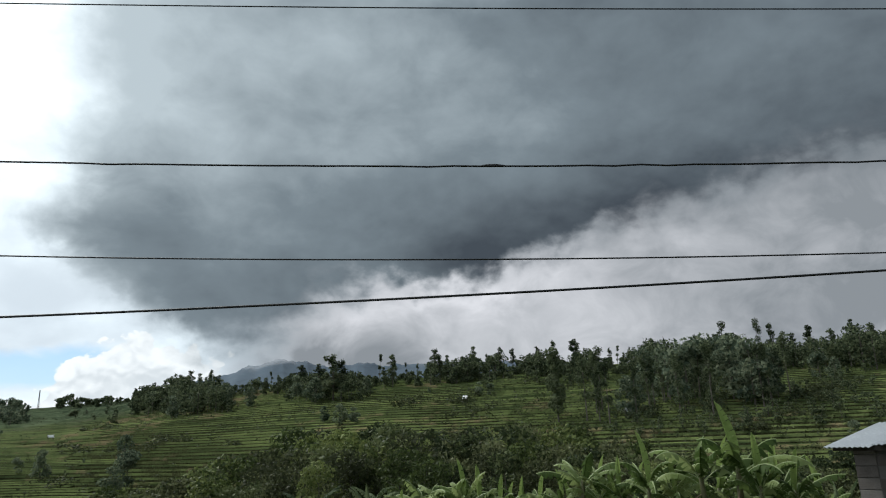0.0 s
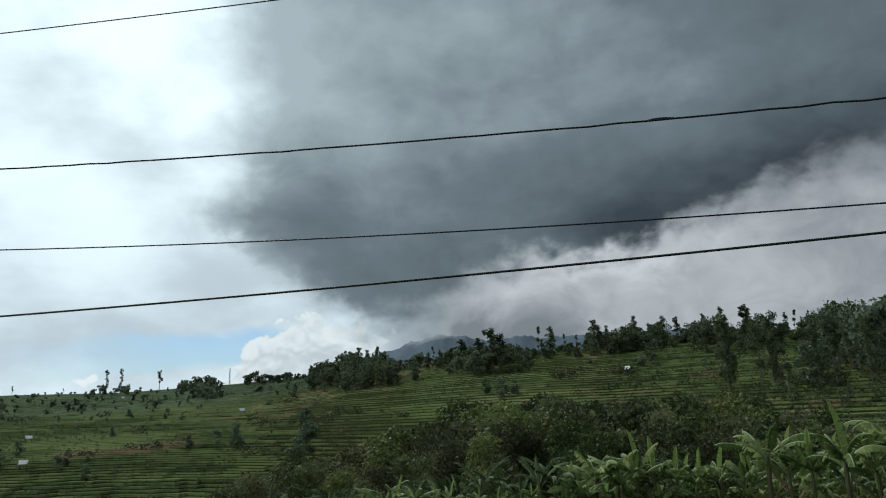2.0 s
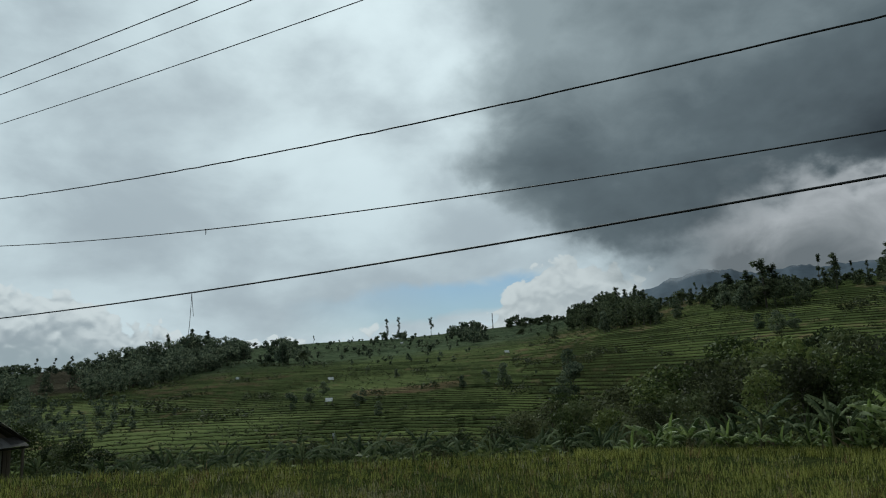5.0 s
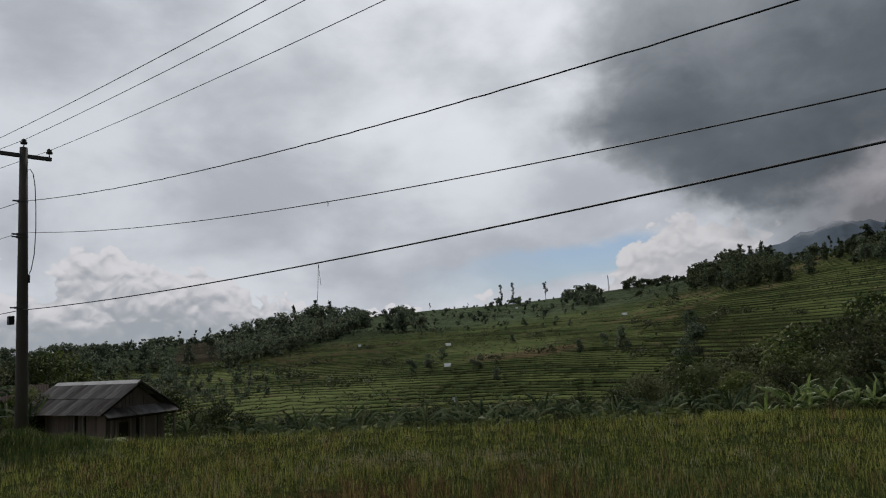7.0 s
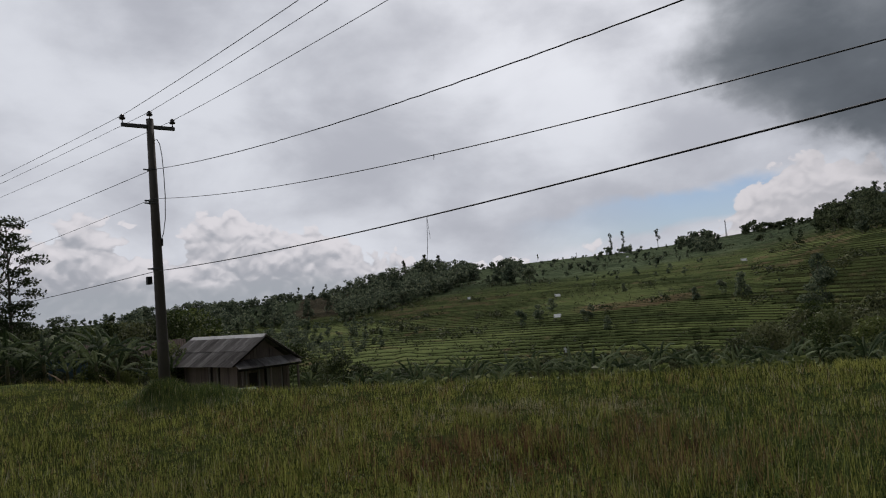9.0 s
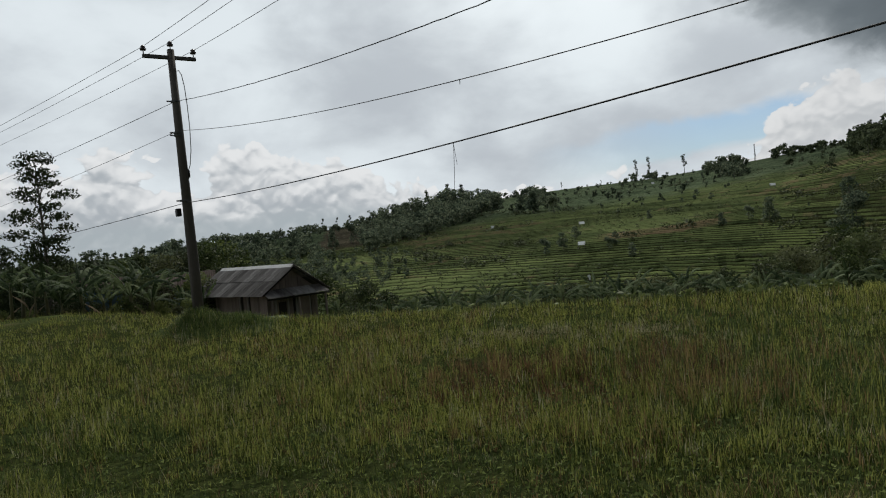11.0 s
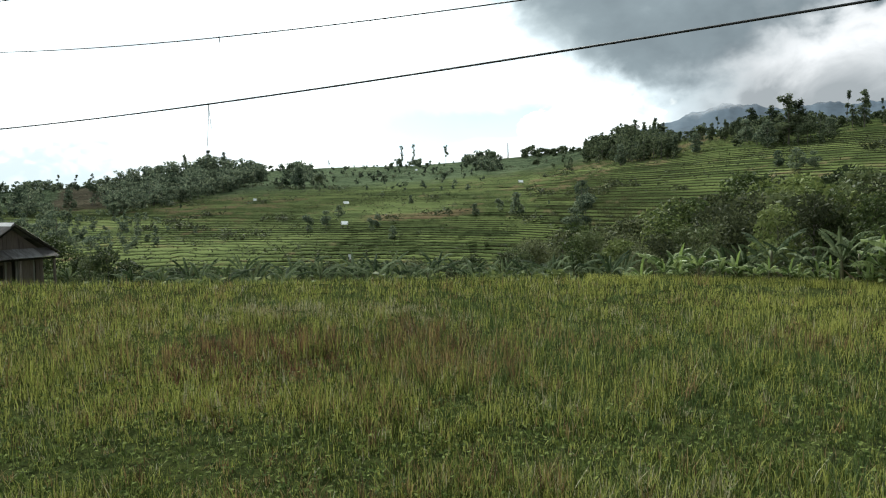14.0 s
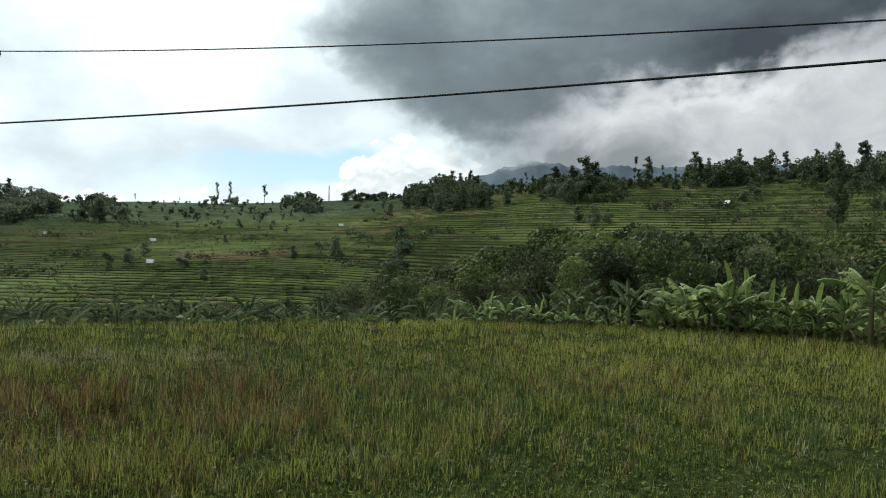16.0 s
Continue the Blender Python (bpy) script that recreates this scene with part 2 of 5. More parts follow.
def make_ground_material():
    """Grassy earth: flat treads carry rice, steep risers carry rough grass and bare soil."""
    m = bpy.data.materials.new("terraced_ground")
    m.use_nodes = True
    g = Nodes(m.node_tree)
    at = g.add("ShaderNodeTexCoord").outputs["Object"]
    geo = g.add("ShaderNodeNewGeometry")
    nz = g.add("ShaderNodeSeparateXYZ", Vector=geo.outputs["True Normal"]).outputs[2]
    pos = g.add("ShaderNodeSeparateXYZ", Vector=at)
    x, y, z = pos.outputs
    plots = g.tree.nodes.new("ShaderNodeTexVoronoi")
    g.put(plots.inputs["Vector"], g.vec(g.math("MULTIPLY", x, 0.6), g.math("MULTIPLY", y, 0.6), g.math("MULTIPLY", z, 18.0)))
    g.put(plots.inputs["Scale"], 0.09)
    plot = g.add("ShaderNodeSeparateXYZ", Vector=plots.outputs["Color"]).outputs[0]
    broad, mid, grain = g.noise(at, 0.012, 5.0), g.noise(at, 0.12, 5.0, 0.65), g.noise(at, 2.5, 4.0, 0.7)
    f = g.math("ADD", g.math("ADD", g.math("MULTIPLY", plot, 0.42), g.math("MULTIPLY", mid, 0.3)), g.math("MULTIPLY", g.noise(at, 0.7, 6.0, 0.85), 0.42))
    rice = g.mix(g.ramp(f, 0.3, 0.56), (0.062, 0.080, 0.034), (0.108, 0.134, 0.054))
    rice = g.mix(g.ramp(f, 0.58, 0.85), rice, (0.158, 0.185, 0.074))
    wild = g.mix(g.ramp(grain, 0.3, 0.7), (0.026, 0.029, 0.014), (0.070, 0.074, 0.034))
    # darker crop colour towards the right: shade under the rain cloud, painted in
    rice = g.mix(g.math("MULTIPLY", g.ramp(g.math("ADD", x, g.math("MULTIPLY", broad, 60.0)), -110.0, -20.0), 0.8), rice, g.mix(g.ramp(f, 0.3, 0.8), (0.036, 0.050, 0.019), (0.112, 0.138, 0.048)))
    soil = g.mix(grain, (0.11, 0.08, 0.045), (0.25, 0.19, 0.115))
    bare = g.math("MULTIPLY", g.ramp(g.math("ADD", mid, g.math("MULTIPLY", broad, 0.6)), 0.86, 1.0), 0.8)
    # one fallow strip among the terraces
    fx = g.math("SUBTRACT", g.math("MULTIPLY", x, -0.792), g.math("MULTIPLY", y, 0.610))
    fy = g.math("SUBTRACT", g.math("MULTIPLY", y, 0.792), g.math("MULTIPLY", x, 0.610))
    fallow = g.math("MULTIPLY", g.ramp(g.math("ABSOLUTE", g.math("ADD", fx, g.math("MULTIPLY", mid, 5.0))), 17.0, 11.0), g.ramp(g.math("ABSOLUTE", g.math("SUBTRACT", g.math("ADD", fy, g.math("MULTIPLY", mid, 6.0)), 181.0)), 9.0, 6.0))
    bare = g.math("MAXIMUM", bare, g.math("MULTIPLY", fallow, g.ramp(mid, 0.35, 0.6, 0.35, 1.0)))
    # a ploughed brown slope below the far ridge
    px = g.math("ADD", g.math("MULTIPLY", x, -0.469), g.math("MULTIPLY", y, -0.883))
    py = g.math("ADD", g.math("MULTIPLY", x, -0.883), g.math("MULTIPLY", y, 0.469))
    plough = g.math("MULTIPLY", g.ramp(g.math("ABSOLUTE", g.math("ADD", px, g.math("MULTIPLY", mid, 8.0))), 17.0, 13.0), g.ramp(g.math("ADD", py, g.math("MULTIPLY", mid, 30.0)), 262.0, 290.0))
    tilled = g.mix(g.ramp(g.noise(g.vec(x, y, g.math("MULTIPLY", z, 9.0)), 0.35, 3.0, 0.6), 0.35, 0.65), (0.052, 0.043, 0.034), (0.115, 0.092, 0.066))
    rice = g.mix(bare, rice, soil)
    wild = g.mix(g.math("MULTIPLY", bare, 0.7), wild, soil)
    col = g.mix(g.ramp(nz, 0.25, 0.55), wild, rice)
    # rough ungrazed pasture on the far slope beyond the terraces
    far_plan = g.math("SQRT", g.math("ADD", g.math("MULTIPLY", x, x), g.math("MULTIPLY", y, y)))
    pasture = g.mix(g.ramp(g.math("ADD", g.math("MULTIPLY", mid, 0.5), g.math("MULTIPLY", g.noise(at, 0.4, 6.0, 0.8), 0.5)), 0.38, 0.62), (0.044, 0.062, 0.038), (0.112, 0.142, 0.084))
    col = g.mix(g.math("MULTIPLY", g.ramp(g.math("ADD", far_plan, g.math("MULTIPLY", mid, 60.0)), 285.0, 340.0), 0.9), col, pasture)
    col = g.mix(g.math("MULTIPLY", plough, 0.85), col, tilled)
    # the near field: dark earth and low growth between the grass
    plan = g.math("SQRT", g.math("ADD", g.math("MULTIPLY", x, x), g.math("MULTIPLY", y, y)))
    floor_col = g.mix(g.ramp(g.noise(at, 6.0, 5.0, 0.65), 0.35, 0.65), (0.018, 0.023, 0.009), (0.048, 0.058, 0.019))
    col = g.mix(g.ramp(plan, 45.0, 32.0), col, floor_col)
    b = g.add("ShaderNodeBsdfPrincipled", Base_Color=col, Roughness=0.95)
    b.inputs["Specular IOR Level"].default_value = 0.0
    bp = g.add("ShaderNodeBump", Height=g.math("ADD", grain, g.math("MULTIPLY", mid, 2.0)), Strength=0.8, Distance=0.25)
    g.tree.links.new(bp.outputs[0], b.inputs["Normal"])
    g.tree.links.new(b.outputs[0], g.add("ShaderNodeOutputMaterial").inputs["Surface"])
    return m


GROUND = make_ground_material()
GRASS = material("grass_green", ((0.042, 0.056, 0.015), (0.180, 0.206, 0.041), (0.375, 0.385, 0.105)), 0.35, 6.0, 0.6, island=1.3, bump=0, through_light=0.35, spec=0.08)
GRASS_LIGHT = material("grass_yellowing", ((0.062, 0.078, 0.018), (0.218, 0.240, 0.046), (0.42, 0.42, 0.12)), 0.35, 6.0, 0.6, island=1.3, bump=0, through_light=0.38, spec=0.08)
SEED_STALK = material("dark_seed_stalk", ((0.060, 0.034, 0.022), (0.150, 0.078, 0.046), (0.27, 0.15, 0.08)), 0.6, 3.0, 0.8, island=0.7, bump=0, through_light=0.15)
GRASS_RED = material("grass_reddish", ((0.085, 0.055, 0.027), (0.20, 0.130, 0.060), (0.37, 0.27, 0.12)), 0.6, 3.0, 0.7, island=0.7, bump=0, through_light=0.3)
STRAW = material("straw", ((0.20, 0.17, 0.08), (0.37, 0.33, 0.19), (0.54, 0.50, 0.34)), 0.6, 3.0, 0.7, island=0.6, bump=0, through_light=0.2)
WEED = material("low_weed", ((0.04, 0.06, 0.015), (0.09, 0.122, 0.03), (0.165, 0.20, 0.058)), 0.6, 3.0, 0.75, island=0.9, bump=0, through_light=0.3, spec=0.05)
TUFT = material("tuft_grass", ((0.035, 0.058, 0.018), (0.078, 0.118, 0.034), (0.145, 0.19, 0.062)), 0.6, 3.0, 0.6, island=0.9, bump=0, through_light=0.3)
LEAF_DARK = material("leaf_dark", ((0.034, 0.047, 0.022), (0.068, 0.090, 0.038), (0.135, 0.158, 0.070)), 0.25, 4.0, 0.5, island=0.8, bump=0, through_light=0.3, spec=0.06, per_object=0.9)
LEAF_MID = material("leaf_green", ((0.044, 0.062, 0.022), (0.094, 0.124, 0.040), (0.178, 0.208, 0.072)), 0.25, 4.0, 0.5, island=0.8, bump=0, through_light=0.3, spec=0.06, per_object=0.9)
LEAF_OLIVE = material("leaf_olive", ((0.046, 0.055, 0.027), (0.096, 0.108, 0.050), (0.165, 0.178, 0.088)), 0.2, 4.0, 0.55, island=0.8, bump=0, through_light=0.3, spec=0.06, per_object=0.9)
# leaves of the far trees, paler and greyer: distance haze mixed into the colour
LEAF_FAR = material("leaf_far_hazed", ((0.056, 0.078, 0.054), (0.118, 0.150, 0.100), (0.215, 0.245, 0.16)), 0.1, 2.0, 0.8, island=0.8, bump=0, through_light=0.4, spec=0.06, per_object=0.5)
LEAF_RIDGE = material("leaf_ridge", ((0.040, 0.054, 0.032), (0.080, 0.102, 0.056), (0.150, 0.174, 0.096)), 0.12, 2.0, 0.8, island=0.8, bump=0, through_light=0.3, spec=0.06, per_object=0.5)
BARK = material("bark", ((0.05, 0.042, 0.034), (0.10, 0.088, 0.072), (0.19, 0.17, 0.145)), 1.5, 14.0, 0.9, bump=0.5)
BANANA = material("banana_leaf", ((0.06, 0.095, 0.026), (0.135, 0.188, 0.056), (0.26, 0.315, 0.125)), 1.2, 9.0, 0.6, bump=0.15, through_light=0.4, per_object=0.8, spec=0.08)
BANANA_DULL = material("banana_leaf_dull", ((0.035, 0.055, 0.024), (0.075, 0.105, 0.045), (0.15, 0.185, 0.095)), 1.2, 9.0, 0.65, bump=0.15, through_light=0.3, per_object=0.8, spec=0.08)
BANANA_RIB = material("banana_midrib", ((0.13, 0.17, 0.06), (0.20, 0.25, 0.10), (0.28, 0.33, 0.15)), 2.0, 12.0, 0.6, bump=0.1)
BANANA_NEW = material("banana_new_leaf", ((0.15, 0.22, 0.06), (0.25, 0.33, 0.10), (0.34, 0.42, 0.17)), 1.5, 9.0, 0.4, bump=0.1, through_light=0.4)
BANANA_DEAD = material("banana_dead_leaf", ((0.11, 0.075, 0.045), (0.21, 0.16, 0.10), (0.34, 0.28, 0.19)), 1.5, 9.0, 0.8, bump=0.3, through_light=0.2)
SCRUB = material("withered_scrub", ((0.06, 0.05, 0.026), (0.14, 0.10, 0.055), (0.24, 0.18, 0.10)), 0.3, 4.0, 0.8, island=0.9, bump=0, through_light=0.25)
BANANA_STEM = material("banana_stem", ((0.05, 0.045, 0.02), (0.095, 0.092, 0.038), (0.16, 0.155, 0.07)), 2.0, 12.0, 0.6)
CONCRETE = material("pole_concrete", ((0.05, 0.042, 0.036), (0.09, 0.078, 0.068), (0.16, 0.14, 0.12)), 1.2, 25.0, 0.85, stretch=(1, 1, 0.25))
PORCELAIN = material("dark_porcelain", ((0.015, 0.01, 0.008), (0.03, 0.02, 0.016), (0.05, 0.035, 0.03)), 4.0, 20.0, 0.25, bump=0.05)
STEEL = material("weathered_steel", ((0.05, 0.05, 0.05), (0.10, 0.10, 0.10), (0.18, 0.17, 0.16)), 3.0, 30.0, 0.55, metal=0.6, bump=0.1)
CABLE = material("black_cable", ((0.008, 0.008, 0.009), (0.014, 0.014, 0.015), (0.03, 0.03, 0.03)), 3.0, 30.0, 0.6, bump=0.05)
ROOF = material("weathered_roof_sheet", ((0.085, 0.076, 0.070), (0.190, 0.174, 0.163), (0.38, 0.36, 0.34)), 2.6, 16.0, 0.85, bump=0.3, per_object=0.42, stretch=(1, 0.18, 1), spec=0.2)
RUST_ROOF = material("rusty_roof_sheet", ((0.036, 0.026, 0.022), (0.066, 0.048, 0.04), (0.10, 0.08, 0.068)), 2.0, 14.0, 0.9, bump=0.3, per_object=0.3, stretch=(1, 0.2, 1), spec=0.1)
RIDGE = material("pale_ridge_cap", ((0.22, 0.21, 0.2), (0.48, 0.47, 0.46), (0.70, 0.70, 0.68)), 1.2, 14.0, 0.6)
PLANK = material("dark_plank", ((0.10, 0.080, 0.070), (0.20, 0.158, 0.138), (0.34, 0.285, 0.255)), 1.5, 16.0, 0.85, bump=0.4, per_object=0.28, stretch=(1, 1, 0.15))
# near black: indoor shade behind gaps and windows as a colour; also roof timbers
DARKNESS = material("indoor_shade_and_beams", ((0.012, 0.01, 0.008), (0.022, 0.018, 0.014), (0.04, 0.03, 0.025)), 2.0, 14.0, 0.9)
ZINC = material("bright_zinc", ((0.34, 0.36, 0.39), (0.50, 0.52, 0.55), (0.64, 0.66, 0.68)), 1.2, 14.0, 0.45, metal=0.25, bump=0.15, per_object=0.3)
BLOCK = material("grey_block", ((0.055, 0.047, 0.042), (0.095, 0.083, 0.075), (0.15, 0.135, 0.125)), 3.0, 40.0, 0.95, bump=0.6, per_object=0.5)
MORTAR = material("mortar", ((0.045, 0.042, 0.04), (0.07, 0.066, 0.062), (0.10, 0.095, 0.09)), 3.0, 40.0, 0.95, bump=0.5)
BLUE_WALL = material("faded_blue_wall", ((0.05, 0.085, 0.12), (0.085, 0.14, 0.20), (0.14, 0.20, 0.26)), 1.5, 14.0, 0.85)
PALE_WALL = material("grey_plaster", ((0.15, 0.14, 0.13), (0.24, 0.225, 0.21), (0.33, 0.31, 0.29)), 1.5, 14.0, 0.9)
SHEET = material("white_sheet", ((0.62, 0.63, 0.64), (0.74, 0.75, 0.76), (0.82, 0.83, 0.84)), 1.0, 8.0, 0.5, bump=0.1)
# forest with the blue haze of the distance put into its colour
MOUNTAIN = material("hazed_forest", ((0.046, 0.068, 0.094), (0.072, 0.102, 0.136), (0.106, 0.138, 0.170)), 0.006, 0.03, 1.0, bump=0)


# ---- mesh helpers ----
def make_mesh(name, verts, faces, mat, smooth=False):
    me = bpy.data.meshes.new(name)
    me.from_pydata([tuple(v) for v in verts] if not isinstance(verts, np.ndarray) else verts.tolist(), [], faces if not isinstance(faces, np.ndarray) else faces.tolist())
    for one in (mat if isinstance(mat, (list, tuple)) else [mat]):
        me.materials.append(one)
    if smooth:
        me.polygons.foreach_set("use_smooth", [True] * len(me.polygons))
    me.update()
    return me


def thing(name, label, category, m, group="", kind=""):
    ob = new(name)
    ob.matrix_world = m
    ob.empty_display_size = 0.2
    return tagged(ob, label, category, group, kind)


def under(name, mesh, parent, m=None, label=""):
    ob = new(name, mesh)
    ob.parent = parent
    if m is not None:
        ob.matrix_local = m
    if label:
        ob["label"] = label
    return ob


class Build:
    """Collects vertices and faces of one mesh."""
    def __init__(self):
        self.v, self.f = [], []

    def add(self, verts, faces):
        n = len(self.v)
        self.v.extend(tuple(p) for p in verts)
        self.f.extend(tuple(n + i for i in f) for f in faces)
        return self

    def box(self, lo, hi, bevel=0.0):
        x0, y0, z0 = lo
        x1, y1, z1 = hi
        b = bevel
        if not b:
            v = [(x, y, z) for z in (z0, z1) for y in (y0, y1) for x in (x0, x1)]
            return self.add(v, [(0, 2, 3, 1), (4, 5, 7, 6), (0, 1, 5, 4), (2, 6, 7, 3), (0, 4, 6, 2), (1, 3, 7, 5)])
        bm = bmesh.new()
        bmesh.ops.create_cube(bm, size=1.0)
        for p in bm.verts:
            p.co = Vector(((x0 + x1) / 2 + p.co.x * (x1 - x0), (y0 + y1) / 2 + p.co.y * (y1 - y0), (z0 + z1) / 2 + p.co.z * (z1 - z0)))
        bmesh.ops.bevel(bm, geom=bm.edges[:], offset=b, segments=1, affect="EDGES")
        bm.verts.index_update()
        self.add([p.co[:] for p in bm.verts], [[q.index for q in f.verts] for f in bm.faces])
        bm.free()
        return self

    def tube(self, points, radii, sides=8, caps=True):
        pts = [Vector(p) for p in points]
        rings = []
        side = None
        for i, p in enumerate(pts):
            d = (pts[min(i + 1, len(pts) - 1)] - pts[max(i - 1, 0)]).normalized()
            if side is None:
                side = d.orthogonal().normalized()
            side = (side - d * side.dot(d)).normalized()
            other = d.cross(side)
            r = radii[i] if isinstance(radii, (list, tuple)) else radii
            rings.append([p + r * (math.cos(a) * side + math.sin(a) * other) for a in (2 * math.pi * k / sides for k in range(sides))])
        v = [q for ring in rings for q in ring]
        f = [(i * sides + k, i * sides + (k + 1) % sides, (i + 1) * sides + (k + 1) % sides, (i + 1) * sides + k) for i in range(len(pts) - 1) for k in range(sides)]
        if caps:
            f += [tuple(range(sides))[::-1], tuple((len(pts) - 1) * sides + k for k in range(sides))]
        return self.add(v, f)

    def mesh(self, name, mat, smooth=False):
        return make_mesh(name, self.v, self.f, mat, smooth)


def leaf_cloud(rng, centres, size, aspect=0.55, up=0.35, plain=False):
    """Single leaves or sprays, one folded pair of triangles each (plain: one triangle), at the given centres; size: an array of lengths."""
    n = len(centres)
    d = rng.normal(size=(n, 3))
    d /= np.linalg.norm(d, axis=1)[:, None]
    side = np.cross(d, rng.normal(size=(n, 3)) + np.array([0, 0, up * 3]))
    side /= np.linalg.norm(side, axis=1)[:, None] + 1e-9
    nrm = np.cross(side, d)
    L, W = size[:, None], size[:, None] * aspect * 0.5
    if plain:
        v = np.stack([centres - d * L * 0.5 - side * W, centres - d * L * 0.2 + side * W, centres + d * L * 0.5], 1).reshape(-1, 3)
        return v, np.arange(3 * n).reshape(-1, 3)
    v = np.stack([centres - d * L * 0.5, centres + side * W - nrm * W * 0.35, centres + d * L * 0.5, centres - side * W - nrm * W * 0.35], 1).reshape(-1, 3)
    i = np.arange(n)[:, None] * 4
    f = np.concatenate([i + np.array([0, 1, 2]), i + np.array([0, 2, 3])], 1).reshape(-1, 3)
    return v, f


def polar(az, r, z=0.0):
    return Vector((-r * math.sin(radians(az)), r * math.cos(radians(az)), z))


# ---- the lie of the land ----
# By bearing (degrees to the left of straight ahead): field edge, foot and crest of the hill.
def table(az, *pairs):
    return float(np.interp(az, [p[0] for p in pairs], [p[1] for p in pairs]))


def field_edge(az):
    return table(az, (-60, 17), (-34, 17.6), (-18, 19.4), (-9, 20.3), (0, 20.2), (38, 19.8), (52, 20.6), (63, 22.6), (70, 25.8), (75, 31), (79, 37), (83, 42), (90, 45), (110, 46))


def foot(az):
    return table(az, (-60, 55), (-20, 58), (10, 62), (30, 82), (50, 95), (70, 110), (90, 110)), table(az, (-60, -5), (10, -7), (30, -9), (55, -9), (75, -6), (95, -4))


def crest(az):
    r = table(az, (-60, 210), (-20, 215), (5, 230), (14, 260), (20, 320), (28, 400), (45, 430), (60, 460), (75, 480), (95, 480))
    el = table(az, (-60, 3.5), (-40, 4.6), (-31, 4.9), (-26, 5.3), (-15, 5.85), (-6, 5.75), (4, 5.3), (12, 5.0), (18, 4.45), (21.5, 4.3), (26.5, 3.72), (31, 3.38), (37.7, 2.95),
               (44, 2.85), (49.5, 2.6), (54, 2.15), (60, 1.55), (68.8, 0.95), (74, 0.6), (82, 0.55), (95, 0.6), (120, 0.3))
    return r, EYE + r * math.tan(radians(el))


STEP, LEVELS, LOW = 0.32, 127, -9.5


def hill_radius(az, z):
    """Distance from the eye at which the hillside reaches the height z."""
    r1, z1 = foot(az)
    r2, z2 = crest(az)
    t = min(max((z - z1) / (z2 - z1), 0.0), 1.0)
    p = polar(az, r1 + (r2 - r1) * t)
    wob = noise.noise(Vector((p.x * 0.013, p.y * 0.013, 1.7))) * 11 + noise.noise(Vector((p.x * 0.05, p.y * 0.05, 4.1))) * 3
    return r1 + (r2 - r1) * t ** 0.93 + wob * math.sin(math.pi * t)


def column(az):
    """Radii and heights along one bearing."""
    e = field_edge(az)
    r1, z1 = foot(az)
    r2, z2 = crest(az)
    back = abs(az) > 125
    rows = [(0.6, 0.62), (1.6, 0.55), (2.6, 0.22), (3.6, 0.0)]
    for k in range(1, 13):
        r = 3.6 + (e - 3.6) * k / 12
        p = polar(az, r)
        rows.append((r, 0.06 * noise.noise(Vector((p.x * 0.35, p.y * 0.35, 0)))))
    rows += [(e + 0.7, -0.35), (e + 3, -1.3), (e + 9, -1.9), (e + 18, max(-2.6, z1 + 0.4)), (r1 - 6, z1 + 0.1)]
    last = r1 - 6
    lowest = LOW
    for k in range(LEVELS):
        lev = lowest + STEP * k
        low, high = lev, lev + STEP
        # on the steeper near slope the terraces are twice as high
        if az < 27 + 8 * noise.noise(Vector((k // 2 * 0.73, 5.0, 0))):
            low, high = (lev, lev + 2 * STEP) if k % 2 == 0 else (lev + STEP, lev + STEP)
        a = min(max(low, z1), z2)
        b = min(max(high, z1), z2)
        plot = 0.5 + 0.55 * noise.noise(Vector((az / 1.5, k * 1.37, 0.5)))
        r = max(hill_radius(az, (a + b) / 2 + STEP * (1.1 * (plot - 0.5) + 0.45 * noise.noise(Vector((az / 0.8, k / 2.5, 3.0))))), last + 0.03)
        # terraces fade out into rough slope high on the far ridge
        el = math.degrees(math.atan2(a - EYE, r))
        keep = table(az, (24, 1.0), (34, 0.3))
        tilt = max(keep, 1.0 - min(max((el - 1.1) / 0.8, 0.0), 1.0))
        p = polar(az, r)
        tilt *= min(max(0.8 + 1.2 * noise.noise(Vector((p.x * 0.02, p.y * 0.02, 9.0))), 0.45), 1.0)
        half = (b - a) * 0.5 * (1 - tilt)
        lip = 0.12 * tilt * min(1.0, (b - a) / STEP)
        # bank, then the front of the standing rice, then the level plot behind it
        bank = (b - a) * (0.55 + 0.25 * noise.noise(Vector((p.x * 0.03, p.y * 0.03, k * 1.7))))
        rows.append((r, a + half))
        rows.append((r + 0.05, min(a + half + bank * tilt, b - half + lip)))
        rows.append((r + 0.4, b - half + lip))
        last = r + 0.45
    rows += [(max(r2, last) + 3, z2 + 0.1), (last + 45, z2 - 4), (last + 160, z2 - 22), (last + 500, z2 * 0.3 - 20), (last + 1500, -40), (4600, -60)]
    return rows


AZ = list(np.arange(-45, 100.01, 0.3)) + list(np.arange(104, 312, 4.0))
COLS = []
for a in AZ:
    if a > 100:
        # the rest of the circle, behind the camera: level ground that rises to low hills
        w = (a - 100) / 215.0
        c0, c1 = COLS[482], COLS[0]
        rows = [(r0 * (1 - w) + r1 * w, z0 * (1 - w) + z1 * w) for (r0, z0), (r1, z1) in zip(c0, c1)]
        COLS.append(rows)
    else:
        COLS.append(column(float(a)))
COL_R = [np.array([r for r, z in c]) for c in COLS]
COL_Z = [np.array([z for r, z in c]) for c in COLS]


def ground_z(az, r):
    i = int(min(max(round((az + 45) / 0.3), 0), 483))
    return float(np.interp(r, COL_R[i], COL_Z[i]))


